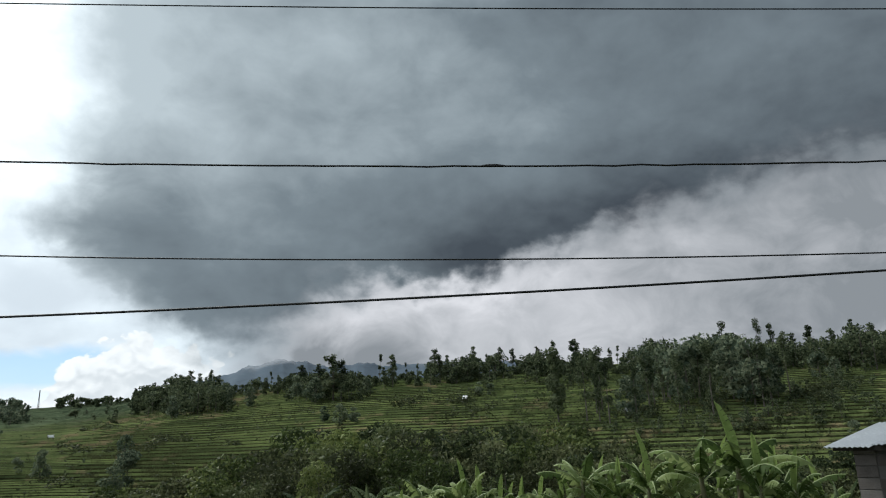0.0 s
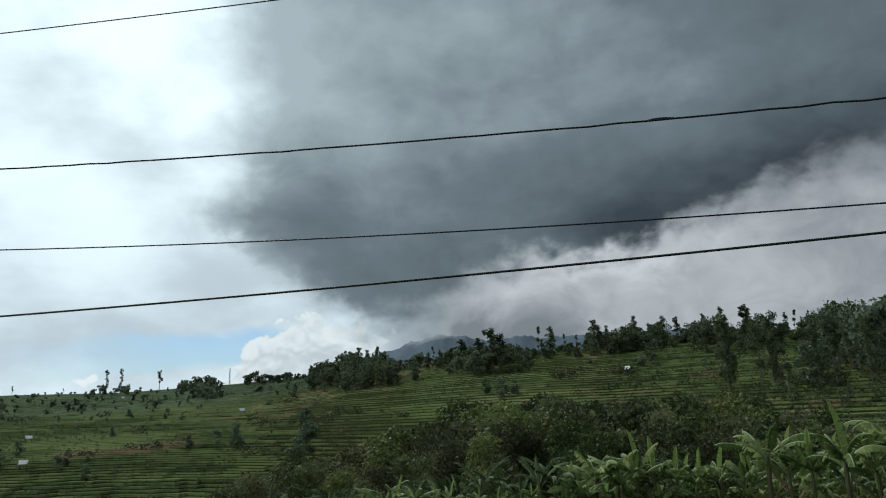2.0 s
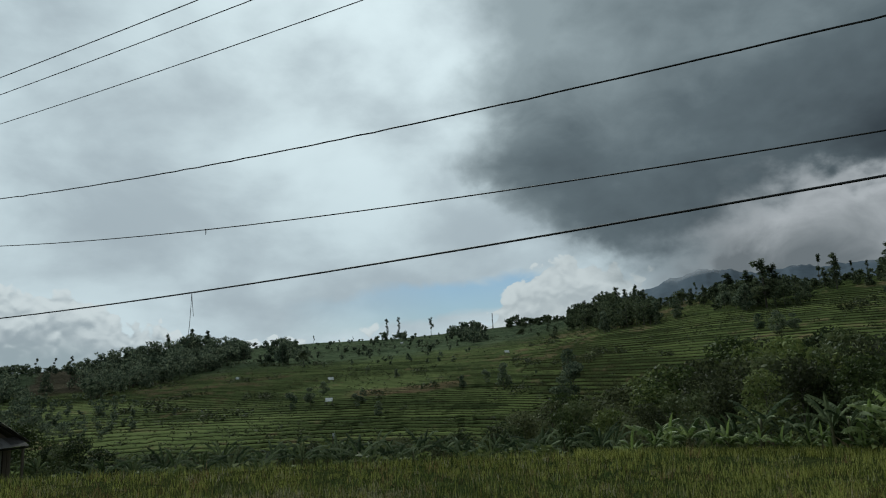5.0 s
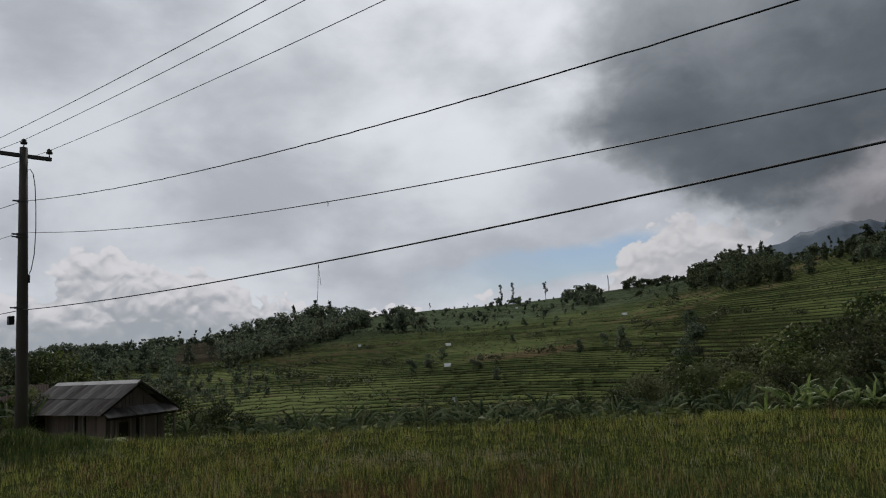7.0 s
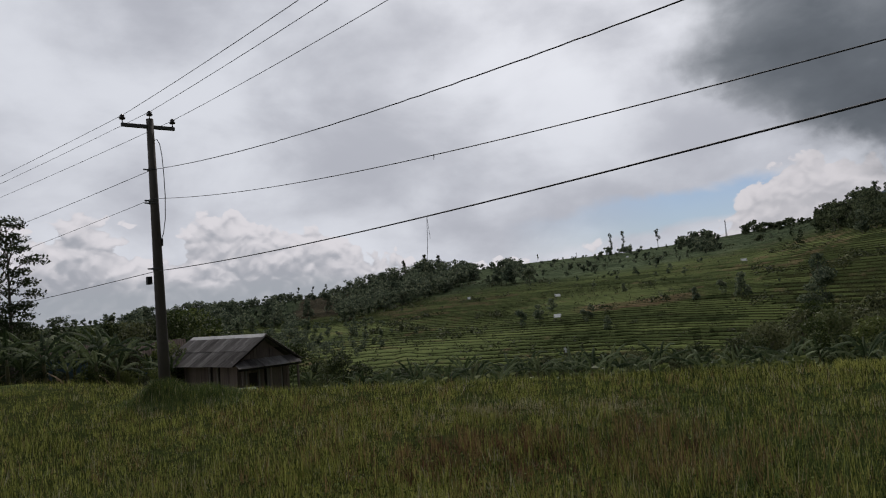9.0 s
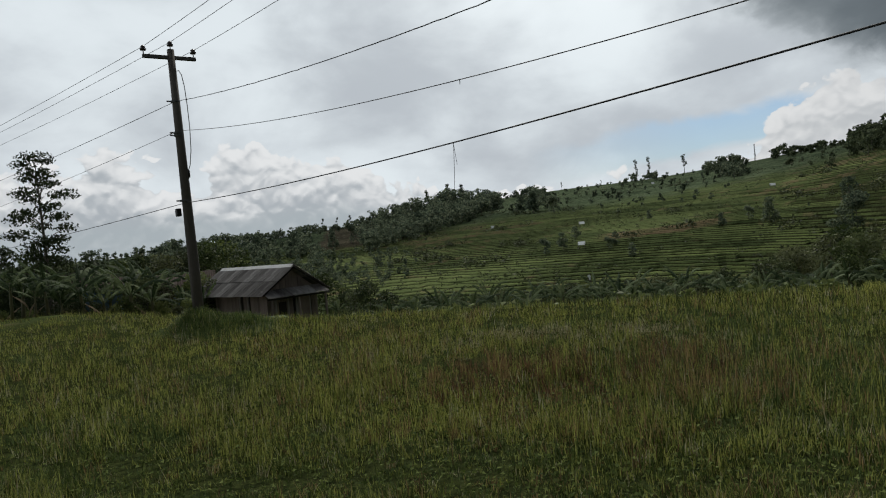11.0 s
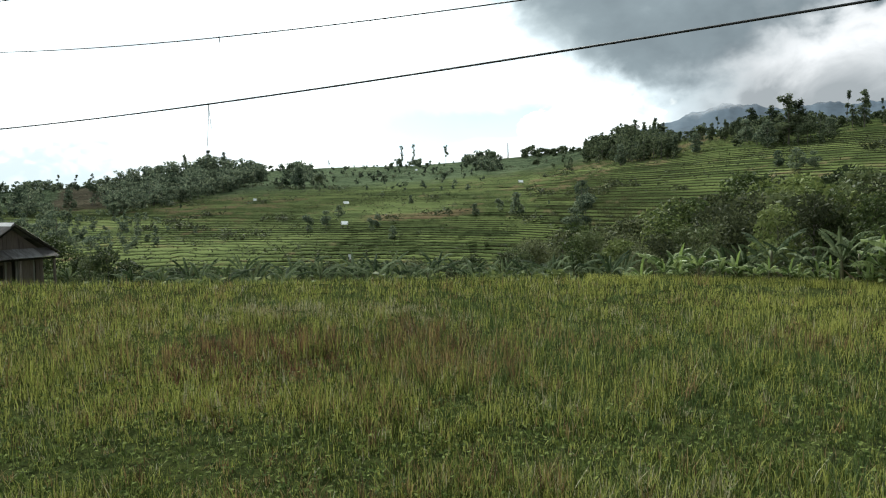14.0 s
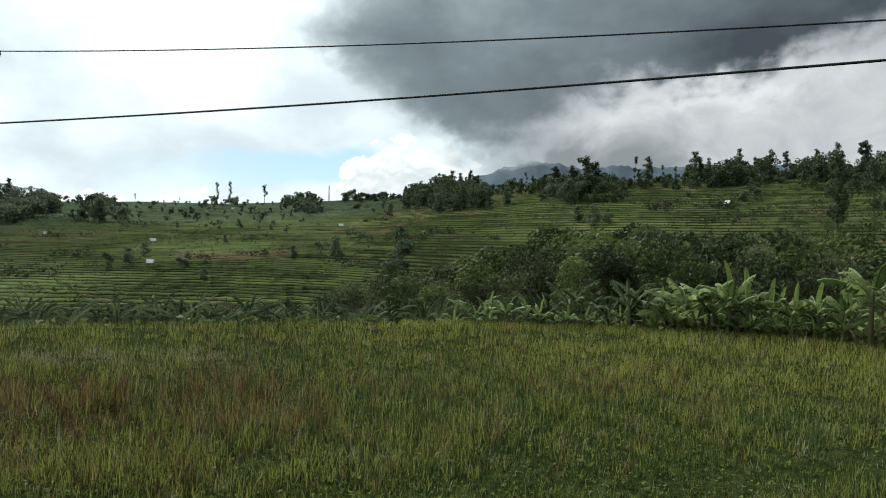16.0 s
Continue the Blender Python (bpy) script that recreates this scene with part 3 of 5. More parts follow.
def reach(az, el):
    """Distance at which the line of sight at that elevation meets the hillside."""
    i = int(min(max(round((az + 45) / 0.3), 0), 483))
    for r in np.arange(60, 470, 0.5):
        if np.interp(r, COL_R[i], COL_Z[i]) >= EYE + r * math.tan(radians(el)):
            return float(r)
    return crest(az)[0]


def make_ground():
    n, rows = len(COLS), len(COLS[0])
    verts = np.array([polar(a, r, z)[:] for a, c in zip(AZ, COLS) for r, z in c])
    verts = np.vstack([verts, [[0, 0, 0.62]]])
    faces = []
    for i in range(n):
        j = (i + 1) % n
        faces.append((n * rows, i * rows, j * rows))
        for k in range(rows - 1):
            faces.append((i * rows + k, i * rows + k + 1, j * rows + k + 1, j * rows + k))
    ob = new("ground", make_mesh("ground", verts, faces, GROUND))
    # upward faces
    if ob.data.polygons[len(faces) // 3].normal.z < 0:
        ob.data.flip_normals()
    return tagged(ob, "green field, valley and rice-terraced hillside", "ground", kind="structure")


make_ground()


def make_mountain():
    rng = np.random.default_rng(3)
    azs = np.linspace(-12, 34, 300)
    top = np.interp(azs, [-12, 0, 6, 10.5, 13, 16.5, 19.5, 24, 34], [6.2, 6.6, 6.5, 6.6, 6.9, 6.4, 5.5, 4.0, 2.0])
    v, f, rows = [], [], 10
    for a, e in zip(azs, top):
        for k in range(rows):
            t = k / (rows - 1)
            r = 2500 + 1300 * t
            h = r * math.tan(radians(e)) * t ** 0.8
            q = polar(a, r)
            h *= 1 + 0.06 * noise.noise(Vector((q.x * 0.003, q.y * 0.003, 0))) * t + 0.05 * noise.noise(Vector((q.x * 0.012, q.y * 0.012, 3))) * t + 0.022 * noise.noise(Vector((q.x * 0.05, q.y * 0.05, 7))) * t
            v.append(polar(a, r, h - 60 * (1 - t))[:])
    for i in range(len(azs) - 1):
        for k in range(rows - 1):
            f.append((i * rows + k, (i + 1) * rows + k, (i + 1) * rows + k + 1, i * rows + k + 1))
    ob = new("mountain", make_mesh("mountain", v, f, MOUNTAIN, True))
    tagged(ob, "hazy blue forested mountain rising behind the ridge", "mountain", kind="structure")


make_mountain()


def fade_summit():
    """The summit is lost in the cloud that hangs on it."""
    g = MOUNTAIN.node_tree
    out = next(n for n in g.nodes if n.type == "OUTPUT_MATERIAL")
    shade = out.inputs["Surface"].links[0].from_socket
    add = lambda kind: g.nodes.new(kind)
    at, split, grain, lift, cover, clear, mixed = add("ShaderNodeTexCoord"), add("ShaderNodeSeparateXYZ"), add("ShaderNodeTexNoise"), add("ShaderNodeMath"), add("ShaderNodeMapRange"), add("ShaderNodeBsdfTransparent"), add("ShaderNodeMixShader")
    grain.inputs["Scale"].default_value, grain.inputs["Detail"].default_value = 0.006, 4.0
    lift.operation, lift.inputs[1].default_value = "MULTIPLY_ADD", 190.0
    cover.interpolation_type = "SMOOTHSTEP"
    for key, value in (("From Min", 505.0), ("From Max", 595.0)):
        cover.inputs[key].default_value = value
    for a, b in ((at.outputs["Object"], split.inputs[0]), (at.outputs["Object"], grain.inputs["Vector"]), (grain.outputs["Fac"], lift.inputs[0]), (split.outputs[2], lift.inputs[2]), (lift.outputs[0], cover.inputs["Value"]),
                 (cover.outputs[0], mixed.inputs[0]), (shade, mixed.inputs[1]), (clear.outputs[0], mixed.inputs[2]), (mixed.outputs[0], out.inputs["Surface"])):
        g.links.new(a, b)


fade_summit()


# ---- trees ----
def crown_points(rng, blobs, count, inner=0.55):
    """Random points, mostly near the skin, in a set of ellipsoids (centre, radii)."""
    vol = np.array([r[0] * r[1] * r[2] for c, r in blobs]) ** 0.67
    pick = rng.choice(len(blobs), size=count, p=vol / vol.sum())
    d = rng.normal(size=(count, 3))
    d /= np.linalg.norm(d, axis=1)[:, None]
    rad = inner + (1 - inner) * rng.random(count) ** 0.6
    c = np.array([b[0] for b in blobs])[pick]
    s = np.array([b[1] for b in blobs])[pick]
    return c + d * rad[:, None] * s


def make_tree(name, label, kind, seed, height, leaves, leaf, mat, group):
    """A tree at the origin: trunk and limbs, and a crown of many leaf sprays."""
    rng = np.random.default_rng(seed)
    root = thing(name, label, "tree", Matrix(), group)
    wood, blobs = Build(), []
    H = height
    bend = rng.normal(size=2) * 0.03 * H
    axis = lambda t: Vector((bend[0] * t * t, bend[1] * t * t, H * t))
    thick = 0.011 * H
    wood.tube([axis(t) - Vector((0, 0, 0.4 if t == 0 else 0)) for t in (0, 0.2, 0.4, 0.6, 0.8, 0.97)], [thick * 1.3, thick, thick * 0.8, thick * 0.6, thick * 0.35, thick * 0.12], 6)

    def limb(t, away, rise, turn):
        a = axis(t)
        tip = a + Vector((math.cos(turn) * away, math.sin(turn) * away, rise))
        wood.tube([a, a.lerp(tip, 0.5) + Vector((0, 0, rise * 0.12)), tip], [thick * 0.4, thick * 0.26, thick * 0.1], 3, False)
        return tip
    if kind == "tall":          # dense rounded clumps of leaf on bare limbs, gaps between them
        for k in range(int(rng.integers(18, 26))):
            t = rng.uniform(0.24, 0.97)
            w = H * rng.uniform(0.04, 0.085) * (1.25 - 0.5 * t)
            tip = limb(t - 0.09, H * rng.uniform(0.03, 0.17) * (1.3 - 0.85 * t), H * 0.08, rng.uniform(0, 6.28))
            blobs.append((tip[:], (w * rng.uniform(0.8, 1.3), w * rng.uniform(0.8, 1.3), w * rng.uniform(0.8, 1.35))))
        for t in (0.45, 0.58, 0.70, 0.81, 0.91, 0.97):
            w = H * rng.uniform(0.035, 0.065)
            blobs.append(((axis(t) + Vector((rng.normal(0, 0.02 * H), rng.normal(0, 0.02 * H), 0)))[:], (w, w, w * 1.3)))
    elif kind == "open":        # flat dense pads in layers on spreading limbs
        for k in range(34):
            t = 0.22 + 0.74 * k / 33
            w = H * rng.uniform(0.05, 0.085) * (1.25 - 0.45 * t)
            tip = limb(t - 0.08, H * rng.uniform(0.07, 0.30) * (1.2 - 0.85 * t), H * 0.07, 2.4 * k + rng.uniform(-0.4, 0.4))
            blobs.append((tip[:], (w * rng.uniform(0.9, 1.35), w * rng.uniform(0.9, 1.35), w * 0.42)))
        for k in range(8):
            a = rng.uniform(0, 6.28)
            blobs.append(((H * 0.17 * math.cos(a), H * 0.17 * math.sin(a), H * rng.uniform(0.10, 0.26)), (H * 0.12, H * 0.12, H * 0.09)))
        blobs.append((axis(0.97)[:], (H * 0.10, H * 0.10, H * 0.035)))
    elif kind == "tuft":        # slim bare trunk, small uneven tufts towards the top
        for t in (0.30, 0.42, 0.55, 0.66, 0.75, 0.83, 0.90, 0.97):
            if t < 0.8 and rng.random() < 0.45:
                continue
            w = H * rng.uniform(0.045, 0.085)
            tip = limb(t - 0.04, H * rng.uniform(0.0, 0.08), H * 0.03, rng.uniform(0, 6.28))
            blobs.append((tip[:], (w, w, w * rng.uniform(0.9, 1.5))))
    elif kind == "column":      # dense slim crown down to near the ground
        for k in range(12):
            t = 0.18 + 0.78 * k / 11
            w = H * 0.105 * (1 - 0.35 * abs(t - 0.45)) * rng.uniform(0.8, 1.15)
            turn = rng.uniform(0, 6.28)
            tip = limb(t - 0.03, w * 0.5, 0.02 * H, turn)
            blobs.append((tip[:], (w, w, H * 0.07)))
    else:                       # round, broad crown
        for k in range(int(rng.integers(11, 16))):
            t = rng.uniform(0.2, 0.92)
            w = H * rng.uniform(0.12, 0.2)
            out = H * rng.uniform(0.10, 0.30) * (1.1 - 0.8 * abs(t - 0.5) * 2)
            tip = limb(t - 0.12, out, H * 0.10, rng.uniform(0, 6.28))
            blobs.append((tip[:], (w, w, w * 0.7)))
        blobs.append((axis(0.9)[:], (H * 0.16, H * 0.16, H * 0.12)))
    under("trunk", wood.mesh("trunk", BARK), root)
    v, f = leaf_cloud(rng, crown_points(rng, blobs, leaves, 0.1 if kind in ("tall", "open", "tuft") else 0.55), leaf * rng.uniform(0.6, 1.35, leaves), plain=kind != "open", aspect=0.55 if kind == "open" else 0.75)
    under("crown", make_mesh("crown", v, f, mat), root)
    root["height"] = H
    return root


def plant(model, az, r, height, rng, sink=0.0, wide=1.0):
    """A copy of a model tree, at its bearing and distance, grown to that height."""
    s = height / model["height"]
    p = polar(az, r, ground_z(az, r) - sink)
    return copy_thing(model, Matrix.Translation(p) @ Matrix.Rotation(rng.uniform(0, 6.28), 4, "Z") @ Matrix.Diagonal((s * wide, s * wide, s, 1)))


def retire(models):
    for m in models:
        for o in (*m.children_recursive, m):
            bpy.data.objects.remove(o)


rng = np.random.default_rng(11)
tall = [make_tree("ridge_tree", "tall thin-crowned dark green tree standing on the ridge", "tall", 20 + k, 16.0, 2300, 0.55, LEAF_RIDGE, "trees along the ridge") for k in range(8)]
tuft = [make_tree("slender_tree", "slender bare-trunked tree with a small leafy tuft on the ridge", "tuft", 40 + k, 16.0, 1000, 0.5, LEAF_RIDGE, "trees along the ridge") for k in range(6)]
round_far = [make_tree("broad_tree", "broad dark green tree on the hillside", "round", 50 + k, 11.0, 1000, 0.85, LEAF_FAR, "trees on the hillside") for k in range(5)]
slim = [make_tree("column_tree", "slim columnar dark green tree between the terraces", "column", 60 + k, 14.0, 2600, 0.5, LEAF_RIDGE, "trees on the hillside") for k in range(2)]


def on_crest(model, az, top, back=0.0):
    r = crest(az)[0] + back
    plant(model, az, r, max(EYE + r * math.tan(radians(top)) - ground_z(az, r), 1.5), rng, 0.2, float(rng.uniform(1.0, 1.35)))


# single trees that stand out against the sky: bearing, elevation of the top
for az, base_el, top in ((9.1, 3.9, 7.45), (8.5, 4.0, 7.0), (10.3, 4.1, 6.7), (11.6, 4.2, 6.65), (12.5, 4.4, 6.0), (4.4, 4.7, 7.4), (5.1, 4.8, 6.4), (0.6, 4.9, 7.3), (-10.2, 5.2, 8.0), (13.4, 4.3, 5.9), (14.3, 4.3, 5.7)):
    r = reach(az, base_el)
    plant(tall[int(rng.integers(8))], az, r, EYE + r * math.tan(radians(top)) - ground_z(az, r), rng, 0.2, 1.7 if 8 < az < 12 else 1.2)
for az, top in ((23.6, 4.9), (22.4, 5.3), (21.6, 5.5), (20.6, 5.9), (19.8, 6.2), (19.2, 6.0), (18.5, 6.3), (17.8, 5.9), (52.3, 4.1), (53.4, 4.2), (55.0, 3.9), (1.1, 7.7), (0.0, 7.2), (-1.2, 7.1), (-2.1, 7.8), (-3.3, 7.2), (-5.3, 7.5), (-7.4, 7.6), (-8.6, 8.05), (-10.3, 8.05), (-11.4, 7.2),
                (-12.9, 7.2), (-14.0, 6.8), (-16.2, 7.15), (-17.6, 7.25), (-18.7, 7.1), (-20.8, 7.7), (-22.5, 7.3), (-24.7, 8.15), (-26.0, 7.3), (-27.2, 7.75), (-28.6, 7.4), (-29.9, 7.85), (-31.2, 7.5), (-32.4, 7.9), (-34.5, 7.6), (-37, 7.3)):
    on_crest(tall[int(rng.integers(8))], az, top)
for az, top in ((5.45, 7.35), (3.3, 6.7), (2.4, 6.6), (13.9, 6.1), (14.8, 5.7), (-4.2, 7.6), (-13.5, 7.3), (-19.4, 7.65), (-21.35, 8.5), (-23.8, 8.5), (34.8, 4.6), (37.4, 4.65), (38.4, 4.55), (44.2, 3.5), (41.1, 3.3), (49.8, 3.3), (56.8, 2.8), (61.4, 2.4), (62.5, 2.3), (63.6, 2.3)):
    on_crest(tuft[int(rng.integers(6))], az, top)
WOODS = []      # bearing, distance, height of the trees of the closed woods
for a0, a1, lo, hi, n in ((22.8, 17, 4.5, 5.9, 80), (17, 11, 4.9, 6.1, 46), (2, -13, 6.2, 7.4, 110), (13, 2, 5.6, 6.3, 70), (-13.5, -38, 6.4, 7.7, 170), (33.5, 30.5, 3.8, 4.3, 22), (28.5, 22.0, 3.8, 4.7, 50), (48.5, 45.5, 3.0, 3.5, 18), (57, 50.5, 2.6, 2.9, 20),
                          (76, 57, 1.0, 2.0, 130), (39.5, 36.3, 3.2, 3.8, 14), (44, 38, 2.95, 3.15, 14), (95, 76, 0.9, 1.5, 60), (36, 33, 3.2, 3.5, 6), (50.5, 48.5, 2.7, 2.9, 6)):
    for az in np.linspace(a0, a1, n):
        az = float(az + rng.uniform(-0.3, 0.3))
        r = crest(az)[0] + rng.uniform(-25, 4)
        u = min(max(0.5 + 0.9 * noise.noise(Vector((az * 0.9, lo, 0.3))) + rng.uniform(-0.3, 0.3), 0.0), 1.0)
        taper = min(1.0, 0.6 + min(abs(az - a0), abs(az - a1)) / 1.6)
        WOODS.append((az, r, max((EYE + r * math.tan(radians(lo + (hi - lo) * u)) - ground_z(az, r)) * taper, 1.5)))


def on_slope(model, az, el_foot, height):
    r = reach(az, el_foot)
    plant(model, az, r, height, rng, 0.2)


# trees on the face of the hill: bearing, elevation of the foot, height
for az, el, h in ((29.2, -1.3, 5.5), (30.6, -0.9, 3.5), (32.5, -1.2, 3.2), (24.0, -0.6, 6.0), (23.7, -2.2, 6), (24.8, -2.8, 5), (46.6, 1.2, 9), (45.0, 1.0, 7), (47.6, 1.3, 8), (41, -2.3, 3), (40.4, -1.9, 3), (43.5, -1.2, 3.5), (44.5, -2.0, 4), (46, -2.3, 4), (39.2, -3.0, 3),
                  (7.4, 2.0, 3.5), (8.6, 1.9, 4.5), (9.8, 2.1, 3.5), (10.5, 3.6, 7), (12.0, 3.9, 7), (6.5, 4.2, 5), (-14, 1.9, 7), (-15.5, 3.8, 9), (-17, 3.2, 10), (-18.4, 2.6, 12), (-20, 3.0, 12), (-21.6, 2.6, 12), (-23, 2.2, 12), (-24.2, 2.6, 9), (-19, 4.4, 9), (-22.4, 4.4, 9), (-16.5, 4.8, 8), (-27.5, 3.9, 6), (-28.5, 3.7, 5),
                  (-2.5, 3.8, 3.5), (-3.4, 3.9, 3), (21, 2.6, 7), (19.5, 3.0, 7), (17, 3.2, 7), (15.5, 3.4, 6), (59, 0.2, 8), (61.5, 0.1, 9), (56, 1.3, 8), (53, 1.4, 8), (51.5, 1.6, 9), (54.5, 1.5, 9), (66, -0.4, 8), (69, -0.5, 9), (63, -0.2, 7)):
    on_slope(round_far[int(rng.integers(5))], az, el, h)
# woods that come down the slope: bearings, lowest and highest foot, number, heights
for a0, a1, lo, hi, n, h0, h1 in ((64, 77, -0.8, 0.9, 150, 4, 8), (57.5, 66, 1.0, 1.9, 50, 3, 6), (62.5, 77, -3.2, -0.4, 130, 3, 6), (56.5, 64, -3.6, -0.8, 70, 1.6, 3.4), (-33, -12, 0.2, 4.4, 170, 1.6, 3.2), (17, 23.8, 2.9, 4.3, 130, 5, 10), (44.5, 48.5, 1.2, 2.4, 26, 5, 8), (30.6, 33.4, 2.2, 3.2, 18, 5, 8), (-24, -15, 2.6, 5.4, 34, 5, 10), (-38, -24, 4.7, 5.6, 50, 4, 8), (6, 13, 3.7, 4.9, 40, 3, 6),
                                  (-13, 0, 4.4, 5.7, 40, 3, 7), (34, 50, 1.5, 2.7, 30, 2, 4), (24, 34, 2.2, 3.4, 14, 2, 4)):
    for k in range(n):
        az = float(rng.uniform(a0, a1))
        taper = min(1.0, 0.5 + min(abs(az - a0), abs(az - a1)) / 1.8) * (0.9 + 0.5 * noise.noise(Vector((az * 0.9, lo, 5.3))))
        WOODS.append((az, reach(az, float(rng.uniform(lo, hi))), max(float(rng.uniform(h0, h1)) * taper, 1.6)))


# the forest that slants down from the far ridge
for k in range(360):
    az = float(rng.uniform(49.3, 60.8))
    low, high = table(az, (49, 1.9), (51, 1.2), (54, 0.5), (57, -0.2), (61, -0.9)), table(az, (49, 2.4), (51, 2.5), (57, 1.7), (61, 0.9))
    WOODS.append((az, reach(az, float(rng.uniform(low, high))), float(rng.uniform(4.5, 9.5)) * (0.85 + 0.5 * noise.noise(Vector((az * 0.8, 0.3, 2.2))))))
for k in range(110):
    az = float(rng.uniform(49.3, 61.0))
    r = crest(az)[0] + float(rng.uniform(-20, 2))
    top = table(az, (49.3, 3.0), (50.5, 3.7), (52.5, 4.1), (54, 3.9), (57, 3.2), (59, 2.8), (61, 2.3)) + rng.uniform(-0.7, 0.15)
    WOODS.append((az, r, max(EYE + r * math.tan(radians(top)) - ground_z(az, r), 1.5)))

for k in range(70):
    az = float(rng.uniform(31, 62))
    WOODS.append((az, reach(az, float(rng.uniform(0.9, 2.6)) * min(1.0, crest(az)[1] / 20)), float(rng.uniform(1.2, 2.6))))


def make_woods(name, label, trees, mat, seed):
    """Crowns down to the ground, many to a tree, all in one sheet of leaves, and their trunks."""
    wr = np.random.default_rng(seed)
    pts, size, trunks = [], [], Build()
    for az, r, h in trees:
        foot_at = np.array(polar(az, r, ground_z(az, r) - 0.2)[:])
        blobs = [((wr.normal(0, 0.14 * h), wr.normal(0, 0.14 * h), h * wr.uniform(0.14, 0.86)), (h * wr.uniform(0.11, 0.22),) * 2 + (h * wr.uniform(0.08, 0.16),)) for k in range(8)]
        n = (185 if r > 240 else 270) if h > 3 else (60 if r > 240 else 110)
        pts.append(foot_at + crown_points(wr, blobs, n, 0.5))
        size.append(np.full(n, 0.53 + 0.058 * h) * min(1.0, max(0.4, r / 330)))
        trunks.tube([foot_at, foot_at + np.array([0, 0, h * 0.8])], [0.02 * h, 0.006 * h], 3, False)
    c = np.vstack(pts)
    v, f = leaf_cloud(wr, c, np.concatenate(size) * wr.uniform(0.6, 1.4, len(c)), 0.85, plain=True)
    woods = tagged(new(name, make_mesh(name, v, f, mat)), label, "woods", kind="stuff")
    under("trunks", trunks.mesh("trunks", BARK), woods)


make_woods("ridge_woods", "dark olive green woods along the near ridge", [w for w in WOODS if w[0] < 30], LEAF_RIDGE, 77)
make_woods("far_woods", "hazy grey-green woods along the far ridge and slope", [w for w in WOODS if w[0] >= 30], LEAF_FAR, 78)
for az, el, h in ((-8.6, 1.7, 13), (-10.8, 1.6, 11), (-12.5, 1.4, 10), (-11.6, 2.2, 11)):
    on_slope(slim[0] if az > -9 else tuft[int(rng.integers(6))], az, el, h)
for k in range(16):
    on_slope(tuft[int(rng.integers(6))], float(rng.uniform(-26, -9)), float(rng.uniform(1.2, 2.8)), float(rng.uniform(8, 12)))
for k in range(28):
    az = rng.uniform(-35, 62)
    r1, r2 = foot(az)[0], crest(az)[0]
    r = r1 + (r2 - r1) * rng.uniform(0.15, 0.97)
    plant(round_far[int(rng.integers(5))], az, r, rng.uniform(1.0, 3.0), rng, 0.1)
retire(tall + tuft + round_far + slim)

# thicket in the hollow between field and hill
thick = [make_tree("thicket_tree", "dense dark leafy tree in the thicket below the field", "round", 70 + k, 8.0, 2300, 0.32, (LEAF_DARK, LEAF_OLIVE, LEAF_MID, LEAF_DARK, LEAF_OLIVE, LEAF_MID)[k], "thicket trees") for k in range(6)]


def thicket_top(az):
    return table(az, (-40, 1.5), (-26, -1.0), (-22, -0.6), (-17, -0.2), (-13, 0.8), (-11, 1.5), (-9.4, 1.4), (-4, 2.2), (0, 1.8), (3, 2.8), (6, 2.5), (10.7, 2.0), (13, 1.2), (17.5, -0.3), (21.6, -1.6), (24, -1.2), (27, -2.6), (32, -4.3), (38, -4.6), (60, -4.6), (66, -3.0), (72, -1.5))


for r0, r1, n, drop in ((56, 74, 40, 0.0), (42, 54, 36, 0.8), (30, 40, 32, 1.9)):
    for az in np.linspace(-33, 29 if r0 > 50 else 25, n):
        az = float(az + rng.uniform(-0.9, 0.9))
        r = float(rng.uniform(r0, r1))
        top = thicket_top(az) - drop + rng.uniform(-0.8, 0.2)
        h = EYE + r * math.tan(radians(top)) - ground_z(az, r)
        if h > 1.6:
            plant(thick[int(rng.integers(6))], az, r, h, rng, 0.3)
for az in np.linspace(28, 71, 64):
    az = float(az + rng.uniform(-0.8, 0.8))
    r = float(rng.uniform(48, 70)) if az < 62 else float(rng.uniform(58, 75))
    h = EYE + r * math.tan(radians(thicket_top(az) + rng.uniform(-0.9, 0.25))) - ground_z(az, r)
    if h > 1.0:
        plant(thick[int(rng.integers(6))], az, r, h, rng, 0.2)
# the grove beyond the pole
for az, r, top in ((84.3, 56, 1.7), (86, 60, 2.2), (82.4, 66, 0.9), (80.5, 72, 0.9), (79, 75, 0.6), (77.6, 76, 0.9), (76, 78, 0.7), (74.6, 80, 0.8), (73, 82, 1.2), (72, 86, 1.3), (88, 60, 2.0), (90, 60, 2.0), (70.5, 90, 0.5), (64, 66, -1.9), (62.5, 62, -3.2), (61.5, 50, -3.6), (60.8, 49, -3.9), (83.2, 58, 1.0), (62.2, 47, -3.4), (72.6, 47, -1.4), (73.9, 50, -0.9), (75.9, 49, -1.1), (77.4, 48, -0.8), (71.6, 56, -0.6)):
    h = EYE + r * math.tan(radians(top)) - ground_z(az, r)
    plant(thick[int(rng.integers(6))], az, r, h, rng, 0.2)
for az, r, top in ((60.5, 34, -2.3), (61.7, 35, -2.9), (59.2, 35, -3.2)):
    plant(thick[0], az, r, EYE + r * math.tan(radians(top)) - ground_z(az, r), rng, 0.5)
